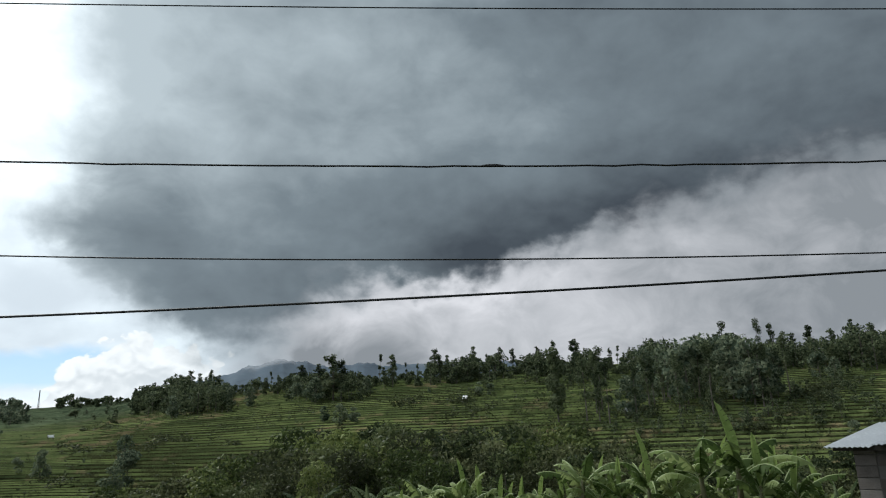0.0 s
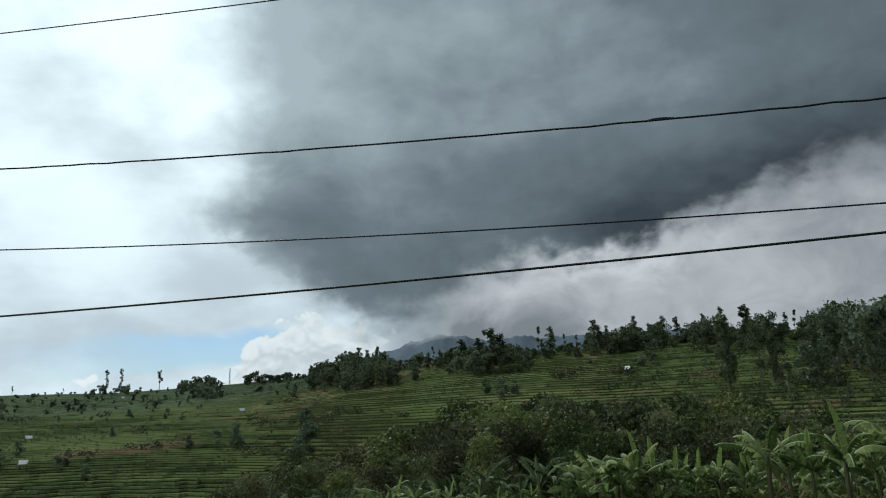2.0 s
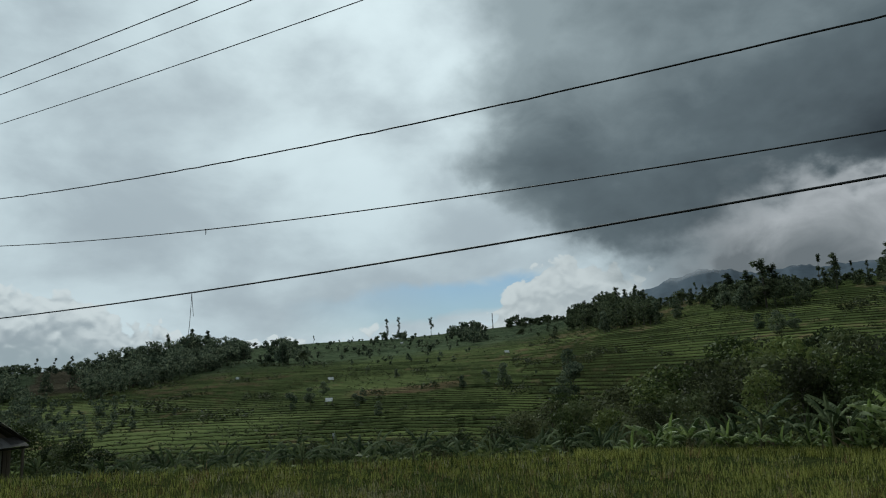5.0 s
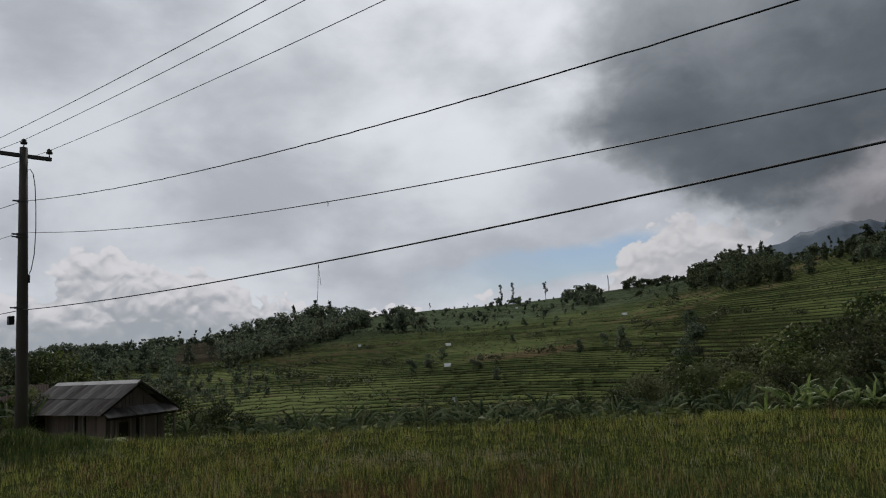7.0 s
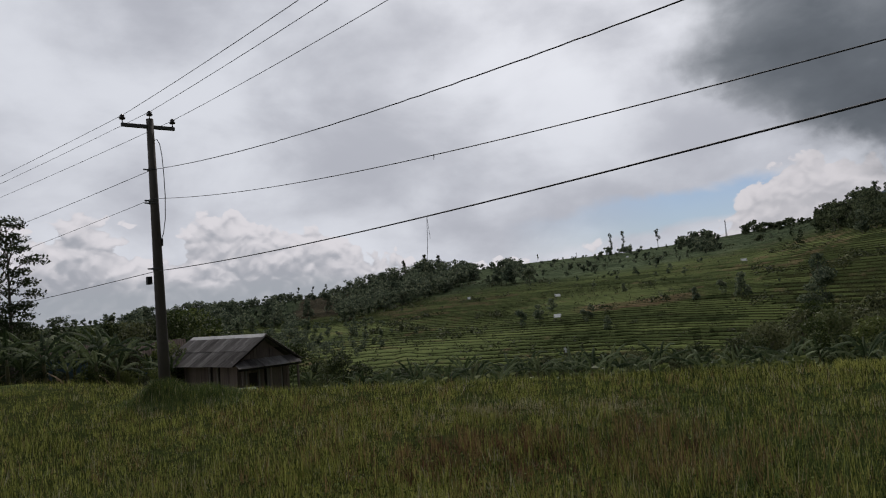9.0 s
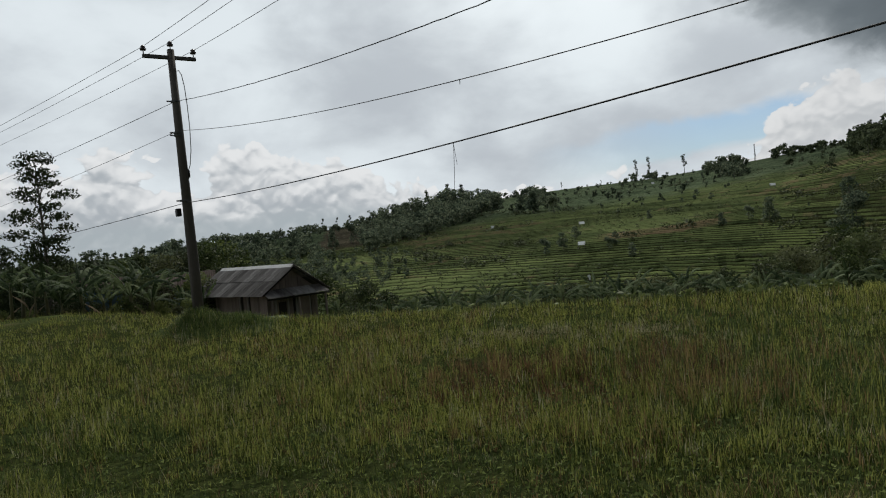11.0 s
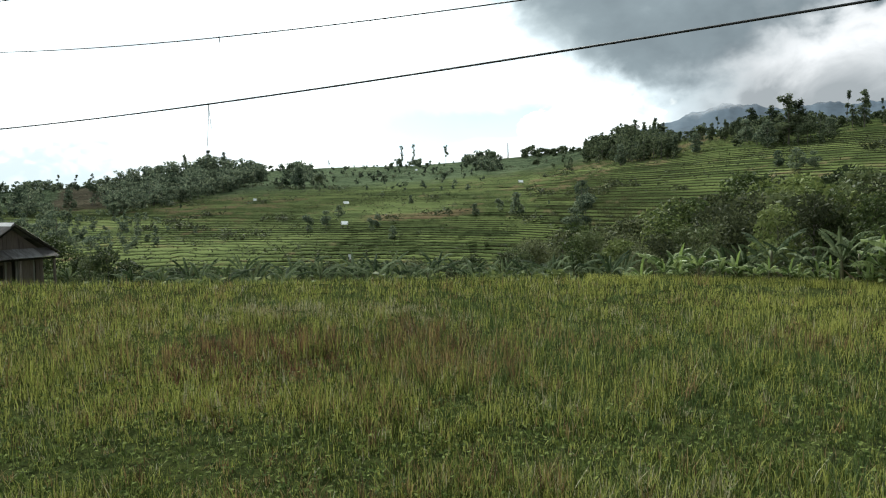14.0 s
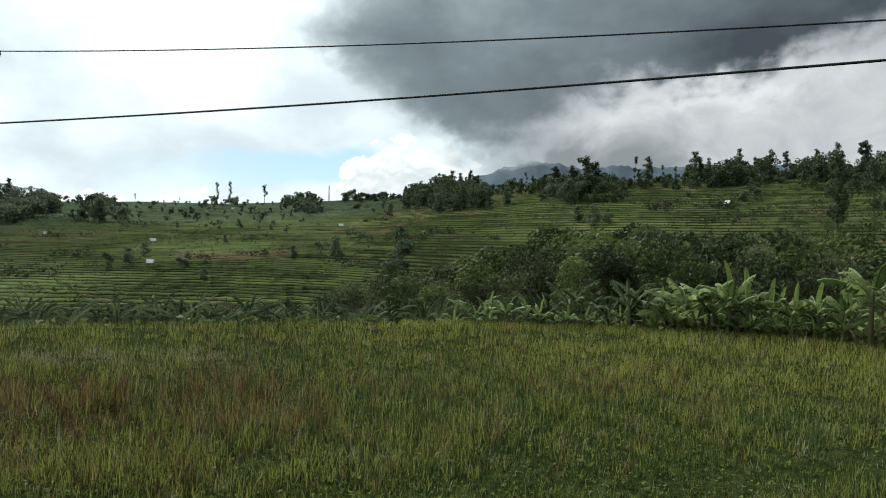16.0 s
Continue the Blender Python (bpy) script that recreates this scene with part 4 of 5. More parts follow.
# dark undergrowth at the foot of the grove
for az in np.linspace(74.6, 89, 24):
    az = float(az + rng.uniform(-0.3, 0.3))
    r = float(rng.uniform(44, 48))
    top = (-3.0 if az < 77.6 else -2.5) + rng.uniform(-0.5, 0.4)
    plant(thick[int(rng.integers(6))], az, r, max(EYE + r * math.tan(radians(top)) - ground_z(az, r), 0.5), rng, 0.15)
retire(thick)

lone = make_tree("tall_tree", "tall dark tree with open layered crown beside the grove", "open", 97, 11.0, 11000, 0.2, LEAF_DARK, "")
plant(lone, 83.4, 52, EYE + 52 * math.tan(radians(8.5)) - ground_z(83.4, 52), rng, 0.1)
retire([lone])


# ---- banana plants ----
def banana_leaf(rng, length, width, droop, lift, fold=None, torn=0.3):
    """One leaf rising from the origin along +x and z and arching over: bare stalk, midrib, and a blade torn into strips on both sides."""
    n = 14
    v, f = [], []
    a, p, pts = lift, Vector((0, 0, 0)), []
    for k in range(n + 1):
        pts.append((p.copy(), a))
        p += Vector((math.cos(a), 0, math.sin(a))) * (length / n)
        a -= droop / n * (0.25 + 1.5 * k / n)

    def half_width(t):
        return width * 0.5 * max(0.0, math.sin(math.pi * min(1.0, max(0.0, (t - 0.16) / 0.84)) ** 0.8)) ** 0.55
    # midrib
    for q, ang in pts:
        up = Vector((-math.sin(ang), 0, math.cos(ang)))
        v += [q + Vector((0, -0.014, 0)), q + up * 0.018, q + Vector((0, 0.014, 0))]
    for k in range(n):
        b, c = 3 * k, 3 * k + 3
        f += [(b, c, c + 1, b + 1), (b + 1, c + 1, c + 2, b + 2)]
    # blade strips, most of them lying as one sheet, some torn loose
    lie = rng.uniform(0.15, 0.6) if fold is None else fold
    for s in (-1, 1):
        k = 2
        while k < n:
            m = min(n, k + int(rng.integers(1, 3)))
            loose = rng.random() < torn
            sag = lie + 0.25 * k / n + (rng.uniform(0.2, 0.9) if loose else rng.uniform(-0.06, 0.06))
            sweep = rng.uniform(0.1, 0.45) if loose else 0.25
            base = len(v)
            for j in range(k, m + 1):
                q, ang = pts[j]
                up = Vector((-math.sin(ang), 0, math.cos(ang)))
                d = Vector((math.cos(ang), 0, math.sin(ang)))
                w = half_width(j / n)
                v.append(q)
                pull = (0.5 * (k + m) - j) * (length / n) * (0.4 if loose else 0.12)
                v.append(q + Vector((0, s * w * 0.55, 0)) - up * w * 0.55 * sag * 0.5 + d * (w * sweep * 0.5 + pull * 0.4))
                v.append(q + Vector((0, s * w * 0.95, 0)) - up * w * sag + d * (w * sweep + pull))
            for j in range(m - k):
                c = base + 3 * j
                f += [(c, c + 1, c + 4, c + 3), (c + 1, c + 2, c + 5, c + 4)]
            k = m
    return v, f


def make_banana(seed, height, dull, new_leaf, count):
    rng = np.random.default_rng(seed)
    root = thing("banana_plant", "banana plant with arching torn leaves at the field edge" if not dull else "dull green banana plant with ragged leaves at the field edge", "banana plant", Matrix(), "banana plants")
    stem_h = height * 0.48
    b = Build()
    b.tube([(0, 0, -0.3), (0.02, 0, stem_h * 0.5), (0.05, 0.02, stem_h), (0.06, 0.02, stem_h + 0.25)], [0.075, 0.065, 0.05, 0.025], 8)
    under("stem", b.mesh("stem", BANANA_STEM, True), root)
    for k in range(count):
        L = height * (rng.uniform(0.42, 0.66) if dull else rng.uniform(0.36, 0.56))
        lift = rng.uniform(0.6, 1.35)
        v, f = banana_leaf(rng, L, rng.uniform(0.26, 0.37) * height / 2.6 * (1.0 if not dull else 0.5), rng.uniform(0.7, 2.1), lift, torn=0.7 if dull else 0.6)
        mat = BANANA_DULL if dull else BANANA
        me = make_mesh("leaf", v, f, [mat, mat if dull else BANANA_RIB], True)
        me.polygons.foreach_set("material_index", [1] * 28 + [0] * (len(f) - 28))
        under("leaf", me, root, Matrix.Translation((0.05, 0.02, stem_h * rng.uniform(0.88, 1.05))) @ Matrix.Rotation(2 * math.pi * (k + rng.uniform(-0.3, 0.3)) / count, 4, "Z"))
    for k in range(1):
        v, f = banana_leaf(rng, height * 0.36, 0.14, 1.1, -0.5)
        under("dead_leaf", make_mesh("dead_leaf", v, f, BANANA_DEAD, True), root, Matrix.Translation((0.04, 0, stem_h * 0.8)) @ Matrix.Rotation(rng.uniform(0, 6.28), 4, "Z"), "withered brown hanging leaf")
    if new_leaf:
        v, f = banana_leaf(rng, height * rng.uniform(0.5, 0.66), 0.2 * height / 2.6, rng.uniform(-0.1, 0.2), rng.uniform(1.38, 1.5), -1.4, 0.0)
        under("new_leaf", make_mesh("new_leaf", v, f, BANANA_NEW, True), root, Matrix.Translation((0.06, 0.02, stem_h)) @ Matrix.Rotation(rng.uniform(0, 6.28), 4, "Z"), "pale half-unrolled young leaf")
    root["height"] = max((o.matrix_basis @ p.co).z for o in root.children for p in o.data.vertices)
    return root


def plant_banana(model, az, r, top, rng):
    z = ground_z(az, r)
    h = EYE + r * math.tan(radians(top)) - z
    s = max(h, 0.8) / (model["height"] * 0.97)
    p = polar(az, r, z)
    copy_thing(model, Matrix.Translation(p) @ Matrix.Rotation(rng.uniform(0, 6.28), 4, "Z") @ Matrix.Scale(s, 4))


rng = np.random.default_rng(5)
fresh = [make_banana(100 + k, 2.8, False, k % 4 != 1, 8 + k % 3) for k in range(5)]
dull = [make_banana(120 + k, 2.6, True, False, 8 + k % 3) for k in range(5)]
# bearing, distance, elevation of the top
for az, r, top in ((-21.0, 15.6, 2.6), (-22.6, 15.4, 0.4), (-24.6, 16.0, -0.7), (-18.8, 16.0, 0.3), (-16.6, 16.6, -0.6), (-14.8, 16.6, 0.8), (-12.8, 17.2, -0.9), (-11.4, 17.6, -0.8), (-10.0, 17.6, -0.6), (-8.4, 17.9, -1.7), (-7.0, 18.2, -1.9), (-5.6, 18.2, -2.2),
                   (-3.8, 18.4, -2.0), (-2.4, 18.4, -1.3), (-1.0, 18.2, -0.8), (0.4, 18.6, -2.2), (2.0, 18.6, -2.2), (-19.8, 17.5, 0.2), (-26.0, 17.5, -1.2), (-23.4, 17.4, 0.0)):
    plant_banana(fresh[int(rng.integers(5))], az, r + 2.5, top, rng)
for az, r, top in ((3.6, 18.8, -2.9), (5.0, 19.0, -2.5), (6.0, 18.8, -2.3), (7.6, 19.2, -3.2), (9.2, 19.2, -3.4), (10.6, 19.2, -2.5), (12.2, 19.4, -3.6), (13.6, 19.6, -3.7), (15.0, 19.6, -4.0), (16.8, 19.2, -3.6), (18.0, 19.4, -4.0), (19.6, 19.8, -4.4), (-13.9, 19.5, -1.4), (-9.0, 20.0, -2.4), (-4.6, 20.0, -2.6), (1.2, 20.4, -3.0)):
    plant_banana(dull[int(rng.integers(5))] if rng.random() < 0.6 else fresh[int(rng.integers(5))], az, r + 2.3, top, rng)
# young plants along the very edge
for az in np.linspace(-27, 20, 32):
    az = float(az + rng.uniform(-0.5, 0.5))
    plant_banana(fresh[int(rng.integers(5))] if rng.random() < 0.6 else dull[int(rng.integers(5))], az, float(field_edge(az) + rng.uniform(0.4, 1.6)), float(np.interp(az, [-27, -10, 0, 20], [-2.8, -3.2, -3.7, -4.5])) + rng.uniform(-0.7, 0.4), rng)
for az in np.linspace(-27, 12, 22):
    az = float(az + rng.uniform(-0.6, 0.6))
    plant_banana(fresh[int(rng.integers(5))], az, float(field_edge(az) + rng.uniform(0.0, 0.6)), -5.2, rng)
# dark clumps further down the bank
for az in (*np.linspace(21, 34, 16), *np.linspace(36, 50, 20), *np.linspace(51, 60, 10)):
    az = float(az + rng.uniform(-0.5, 0.5))
    r = float(field_edge(az) + rng.uniform(5, 14))
    plant_banana(dull[int(rng.integers(5))], az, r, -4.5 + rng.uniform(-0.6, 0.6), rng)
# the banana grove beyond the pole
for az, r, top in ((85.2, 46, 0.4), (83.6, 45, 0.9), (82.0, 47, 0.4), (80.8, 48, -0.6), (79.6, 50, -0.2), (78.6, 50, 0.1), (77.8, 51, 0.3), (76.6, 54, -0.1), (86.8, 45, 0.6), (84.4, 43, -0.6), (82.8, 44, -0.8), (80.0, 46, -1.0), (88.5, 46, 0.4), (76.9, 46, -0.6), (78.2, 45, -0.3), (74.6, 47, -1.6), (73.2, 46, -2.0), (81.4, 44, 0.2), (85.8, 43, 0.5), (63.0, 46, -4.2), (61.6, 40, -4.3)):
    plant_banana(dull[int(rng.integers(5))], az, r, top, rng)
retire(fresh + dull)


# ---- the pole line ----
LINE_Y = 6.5
POLE = Vector((-22.35, LINE_Y, 0.0))


def make_pole():
    root = thing("utility_pole", "slender weathered concrete utility pole standing in a grass tuft", "utility pole", Matrix.Translation(POLE))
    under("shaft", Build().tube([(0.02, 0.08, -0.6), (0.016, 0.062, 2.0), (0.01, 0.035, 5.0), (0, 0, 8.72)], [0.175, 0.16, 0.135, 0.105], 14).mesh("shaft", CONCRETE, True), root)
    arm = Build().box((-0.05, -0.84, 8.42), (0.05, 0.74, 8.53), 0.008)
    under("crossarm", arm.mesh("crossarm", STEEL), root)
    for y in (-0.80, 0.0, 0.68):
        z = 8.53 if y else 8.72
        pin = under("insulator", Build().tube([(0, y, z), (0, y, z + 0.10), (0, y, z + 0.11), (0, y, z + 0.16), (0, y, z + 0.165), (0, y, z + 0.22), (0, y, z + 0.25), (0, y, z + 0.27)], [0.015, 0.015, 0.085, 0.095, 0.06, 0.075, 0.04, 0.02], 10).mesh("insulator", PORCELAIN, True), root)
    for z in (7.13, 6.17, 6.09, 4.08):
        under("clamp", Build().tube([(0, 0, z - 0.025), (0, 0, z + 0.025)], 0.175 - 0.008 * z + 0.02, 14).box((-0.02, -0.26, z - 0.02), (0.02, -0.10, z + 0.02)).mesh("clamp", STEEL), root)
    under("junction_box", Build().box((-0.34, -0.24, 3.62), (-0.14, -0.10, 3.86), 0.012).mesh("junction_box", CABLE), root, label="small black box strapped to the pole")
    drop = [(0.28 * d, 0.96 * d, z) for d, z in ((0.10, 8.06), (0.18, 8.08), (0.25, 7.95), (0.30, 7.6), (0.33, 7.0), (0.34, 6.3), (0.31, 5.6), (0.24, 5.15), (0.18, 5.0), (0.15, 4.6))]
    under("drop_cable", Build().tube(drop, 0.012, 6).mesh("drop_cable", CABLE, True), root)
    under("cable_joint", Build().tube([(0.05, 0.17, 4.78), (0.05, 0.17, 5.0)], 0.045, 8).mesh("cable_joint", CABLE, True), root)


make_pole()


def make_wire(name, label, radius, y, coef, left, reach_right=34.0, twist=0.0):
    """A cable over the span to the right of the pole, sagging as z = a s^2 + b s + c, and on to the next support on the left."""
    a, b, c = coef
    pts = []
    n = 220 if twist else 90
    for k in range(n + 1):
        u = -(reach_right + 22.35) * (1 - k / n)
        jit = twist * 0.012 * noise.noise(Vector((k * 0.9, 0, 0)))
        pts.append((POLE.x - u, y, a * u * u + b * u + c + jit))
    pts.sort(key=lambda q: -q[0])
    start = Vector(pts[-1])
    end = Vector(left)
    for k in range(1, 25):
        t = k / 24
        q = start.lerp(end, t)
        pts.append((q.x, q.y, q.z - 1.0 * t * (1 - t)))
    ob = new(name, Build().tube(pts, radius, 5).mesh(name, CABLE, True))
    tagged(ob, label, "overhead cable", "overhead cables")
    return pts


LEFT = lambda y, z: (-64.0, y - 9.4, z)
make_wire("power_line", "thin bare overhead power conductor on the crossarm", 0.0075, LINE_Y + 0.65, (0.00109, 0.09314, 8.72), LEFT(LINE_Y + 0.68, 9.0))
make_wire("power_line", "thin bare overhead power conductor on the crossarm", 0.0075, LINE_Y, (0.00085, 0.0945, 8.95), LEFT(LINE_Y, 9.2))
make_wire("power_line", "thin bare overhead power conductor on the crossarm", 0.0075, LINE_Y - 0.80, (0.00095, 0.1045, 8.76), LEFT(LINE_Y - 0.8, 9.0))
make_wire("twisted_cable", "twisted black service cable slung below the conductors", 0.0095, LINE_Y, (0.00279, 0.15863, 7.135), LEFT(LINE_Y, 6.6), twist=1.0)
make_wire("service_cable", "thin black service cable between the poles", 0.0075, LINE_Y, (0.00306, 0.16609, 6.238), LEFT(LINE_Y, 5.0))
make_wire("telephone_cable", "thick black telephone cable sagging low over the field", 0.0115, LINE_Y, (0.00157, 0.04873, 4.009), LEFT(LINE_Y, 3.4))


def wire_z(coef, x):
    s = -(x - POLE.x)
    return coef[0] * s * s + coef[1] * s + coef[2]


sx = -8.6
sz = wire_z((0.00157, 0.04873, 4.009), sx)
string = Build().tube([(sx + 0.02, LINE_Y, sz + 0.01), (sx + 0.005, LINE_Y, sz - 0.2), (sx - 0.02, LINE_Y, sz - 0.45), (sx - 0.06, LINE_Y, sz - 0.68)], 0.0035, 4)
string.tube([(sx + 0.02, LINE_Y, sz), (sx + 0.04, LINE_Y, sz - 0.18), (sx + 0.065, LINE_Y, sz - 0.34)], 0.003, 4)
tagged(new("hanging_string", string.mesh("hanging_string", CABLE)), "loose dark string dangling from the telephone cable", "string")
kx = 0.54
kz = wire_z((0.00279, 0.15863, 7.135), kx)
splice = Build().tube([(kx - 0.12, LINE_Y, kz), (kx - 0.04, LINE_Y, kz + 0.01), (kx + 0.05, LINE_Y, kz + 0.01), (kx + 0.14, LINE_Y, kz)], [0.007, 0.011, 0.011, 0.007], 6)
tagged(new("cable_splice", splice.mesh("cable_splice", CABLE)), "small taped splice on the twisted cable", "cable splice")
cz = wire_z((0.00306, 0.16609, 6.238), -8.3)
tagged(new("cable_clip", Build().tube([(-8.3, LINE_Y, cz - 0.07), (-8.29, LINE_Y, cz - 0.03), (-8.3, LINE_Y, cz + 0.01)], [0.004, 0.006, 0.006], 6).mesh("cable_clip", STEEL)), "small metal clip on the service cable", "cable clip")


# ---- the wooden house ----
def sheet_mesh(name, width, length, mat, waves=8, depth=0.03):
    """A corrugated sheet: x across, y down the slope."""
    nx = waves * 4
    xs = [width * k / nx for k in range(nx + 1)]
    v = [(x, y, depth * 0.5 * math.sin(2 * math.pi * waves * x / width) + dz) for dz in (0.0, -0.008) for y in (0, length) for x in xs]
    m = nx + 1
    f = [(k, k + 1, m + k + 1, m + k) for k in range(nx)] + [(2 * m + k, 3 * m + k, 3 * m + k + 1, 2 * m + k + 1) for k in range(nx)]
    f += [(k, 2 * m + k, 2 * m + k + 1, k + 1) for k in range(nx)] + [(m + k, m + k + 1, 3 * m + k + 1, 3 * m + k) for k in range(nx)]
    return make_mesh(name, v, f, mat)


def lay_sheets(roof, mesh, origin, across, down, width, length, cols, rows, rng, jig=0.03):
    """Overlapping sheets on one roof slope; origin is the ridge end."""
    across, down = Vector(across).normalized(), Vector(down).normalized()
    up = across.cross(down).normalized()
    if up.z < 0:
        up = -up
    for i in range(cols):
        for j in range(rows):
            p = Vector(origin) + across * (i * width * 0.97) + down * (j * length * 0.95) + up * (0.02 + 0.025 * (rows - j) + rng.uniform(0, 0.012) + 0.006 * (i % 2))
            m = Matrix.Identity(4)
            m.col[0][:3], m.col[1][:3], m.col[2][:3], m.col[3][:3] = across, down, up, p
            under("roof_sheet", mesh, roof, m @ Matrix.Rotation(rng.uniform(-0.034, 0.034), 4, "Z") @ Matrix.Rotation(rng.uniform(-0.012, 0.012), 4, "X"))


def make_house():
    rng = np.random.default_rng(8)
    corner = polar(68.75, 40.0, -2.1)
    ang = math.atan2(-0.153, -0.988)
    root = thing("wooden_house", "old low plank house with rusty corrugated roof beside the field", "house", Matrix.Translation(corner) @ Matrix.Rotation(ang, 4, "Z") @ Matrix.Diagonal((1, -1, 1, 1)))
    # x runs back along the eaves from the near corner, y along the gable
    L, W, E, R = 8.4, 4.2, 2.05, 3.45
    board = Build().box((0, -0.012, 0), (0.19, 0.012, 1.0), 0.004).mesh("plank", PLANK)

    def wall(name, p, q, height, gap=()):
        w = under(name, Build().box((0, 0.02, 0), ((Vector(q) - Vector(p)).length, 0.06, E - 0.02)).mesh(name, DARKNESS), root)
        d = Vector(q) - Vector(p)
        w.matrix_local = Matrix.Translation(p) @ Matrix.Rotation(math.atan2(d.y, d.x), 4, "Z")
        n = int(d.length / 0.2)
        for k in range(n):
            t = (k + 0.5) / n
            if any(a < t < b for a, b in gap):
                continue
            under("plank", board, w, Matrix.Translation((k * d.length / n, -0.005 + rng.uniform(-0.01, 0.004), 0.0)) @ Matrix.Diagonal((1, 1, height(t) - rng.uniform(0, 0.04), 1)))
        return w
    low = lambda t: E
    inset = 0.45
    wall("long_wall", (inset, inset, 0), (L - 1.9, inset, 0), low, ((0.30, 0.34), (0.44, 0.49), (0.62, 0.65)))
    wall("bay_wall", (L - 1.9, inset, 0), (L - 1.9, W - inset, 0), low)
    for x, y in ((L - 0.3, 0.3), (L - 1.1, 0.35), (inset + 2.0, inset - 0.06), (inset + 2.9, inset - 0.06)):
        under("wall_post", Build().box((x - 0.05, y - 0.04, -0.1), (x + 0.05, y + 0.04, E - 0.05), 0.006).mesh("wall_post", PALE_WALL if x < 5 else PLANK), root)
    for y in (0.95, 1.75, 2.3):
        under("wall_post", Build().box((inset - 0.09, y - 0.05, -0.1), (inset - 0.02, y + 0.05, E - 0.1), 0.006).mesh("wall_post", PALE_WALL), root)
    window = under("window", Build().box((inset - 0.03, 1.15, 0.75), (inset + 0.01, 1.65, 1.5)).mesh("window", DARKNESS), root)
    under("sill", Build().box((inset - 0.07, 1.08, 0.69), (inset + 0.01, 1.72, 0.75), 0.005).mesh("sill", PALE_WALL), window)
    wall("back_wall", (L - inset, W - inset, 0), (inset, W - inset, 0), low)
    gable = lambda t: E + (R - E - 0.15) * (1 - abs(2 * t - 1)) * 0.9
    wall("gable_wall", (inset, W - inset, 0), (inset, inset, 0), gable, ((0.14, 0.24), (0.36, 0.47)))
    wall("far_gable_wall", (L - inset, inset, 0), (L - inset, W - inset, 0), gable)
    for x in (inset + 0.05, L - inset - 0.11):
        under("gable_board", Build().add([(x, 0.35, E - 0.03), (x, W - 0.35, E - 0.03), (x, W / 2, R - 0.12), (x + 0.06, 0.35, E - 0.03), (x + 0.06, W - 0.35, E - 0.03), (x + 0.06, W / 2, R - 0.12)], [(0, 2, 1), (3, 4, 5), (0, 1, 4, 3), (1, 2, 5, 4), (2, 0, 3, 5)]).mesh("gable_board", PLANK), root)
    for y in (0.35, W * 0.5, W - 0.3):
        under("porch_post", Build().box((-0.30, y - 0.05, -0.1), (-0.20, y + 0.05, E - 0.28), 0.006).mesh("porch_post", PLANK), root)
    door = under("door", Build().box((0.36, 2.45, 0.0), (0.40, 3.15, 1.75), 0.006).mesh("door", PLANK), root)
    under("door_frame", Build().box((0.34, 2.37, 0), (0.42, 2.45, 1.85)).box((0.34, 3.15, 0), (0.42, 3.23, 1.85)).box((0.34, 2.37, 1.76), (0.42, 3.23, 1.85)).mesh("door_frame", PALE_WALL), root)
    roof = under("roof", Build().tube([(0, W / 2, R - 0.08), (L, W / 2, R - 0.08)], 0.06, 6).tube([(0.0, 0.0, E - 0.03), (L, 0.0, E - 0.03)], 0.05, 6).tube([(0, W, E - 0.03), (L, W, E - 0.03)], 0.05, 6)
                 .tube([(0.03, 0, E - 0.03), (0.03, W / 2, R - 0.06), (0.03, W, E - 0.03)], 0.05, 6).tube([(L - 0.03, 0, E - 0.03), (L - 0.03, W / 2, R - 0.06), (L - 0.03, W, E - 0.03)], 0.05, 6).mesh("roof", DARKNESS), root)
    slope = math.hypot(W / 2 + 0.1, (R - E) * 1.05)
    sheet = sheet_mesh("roof_sheet", 0.82, slope / 2 * 1.06, ROOF)
    lay_sheets(roof, sheet, (-0.1, W / 2, R), (1, 0, 0), (0, -W / 2, E - R), 0.82, slope / 2 * 1.06, 11, 2, rng)
    lay_sheets(roof, sheet, (-0.1, W / 2, R), (1, 0, 0), (0, W / 2, E - R), 0.82, slope / 2 * 1.06, 11, 2, rng)
    for k in range(4):
        a, b = 0.0 + k * L / 4, 0.02 + (k + 1) * L / 4
        under("ridge_cap", Build().add([(a, W / 2 - 0.22, R - 0.03), (b, W / 2 - 0.22, R - 0.03), (b, W / 2, R + 0.15), (a, W / 2, R + 0.15), (b, W / 2 + 0.22, R - 0.03), (a, W / 2 + 0.22, R - 0.03)], [(0, 1, 2, 3), (3, 2, 4, 5)]).mesh("ridge_cap", RIDGE), roof, label="pale metal ridge cap")
    # lean-to over the gable end
    porch = under("porch_roof", Build().tube([(-0.30, 0.1, E - 0.3), (-0.30, W - 0.1, E - 0.3)], 0.05, 6).tube([(0.40, 0.2, E + 0.08), (0.40, W - 0.2, E + 0.08)], 0.04, 6).mesh("porch_roof", DARKNESS), root)
    small = sheet_mesh("porch_sheet", 0.82, 0.98, ROOF)
    lay_sheets(porch, small, (0.42, 0.05, E + 0.16), (0, 1, 0), (-0.9, 0, -0.42), 0.82, 0.98, 5, 1, rng)
    return root


make_house()


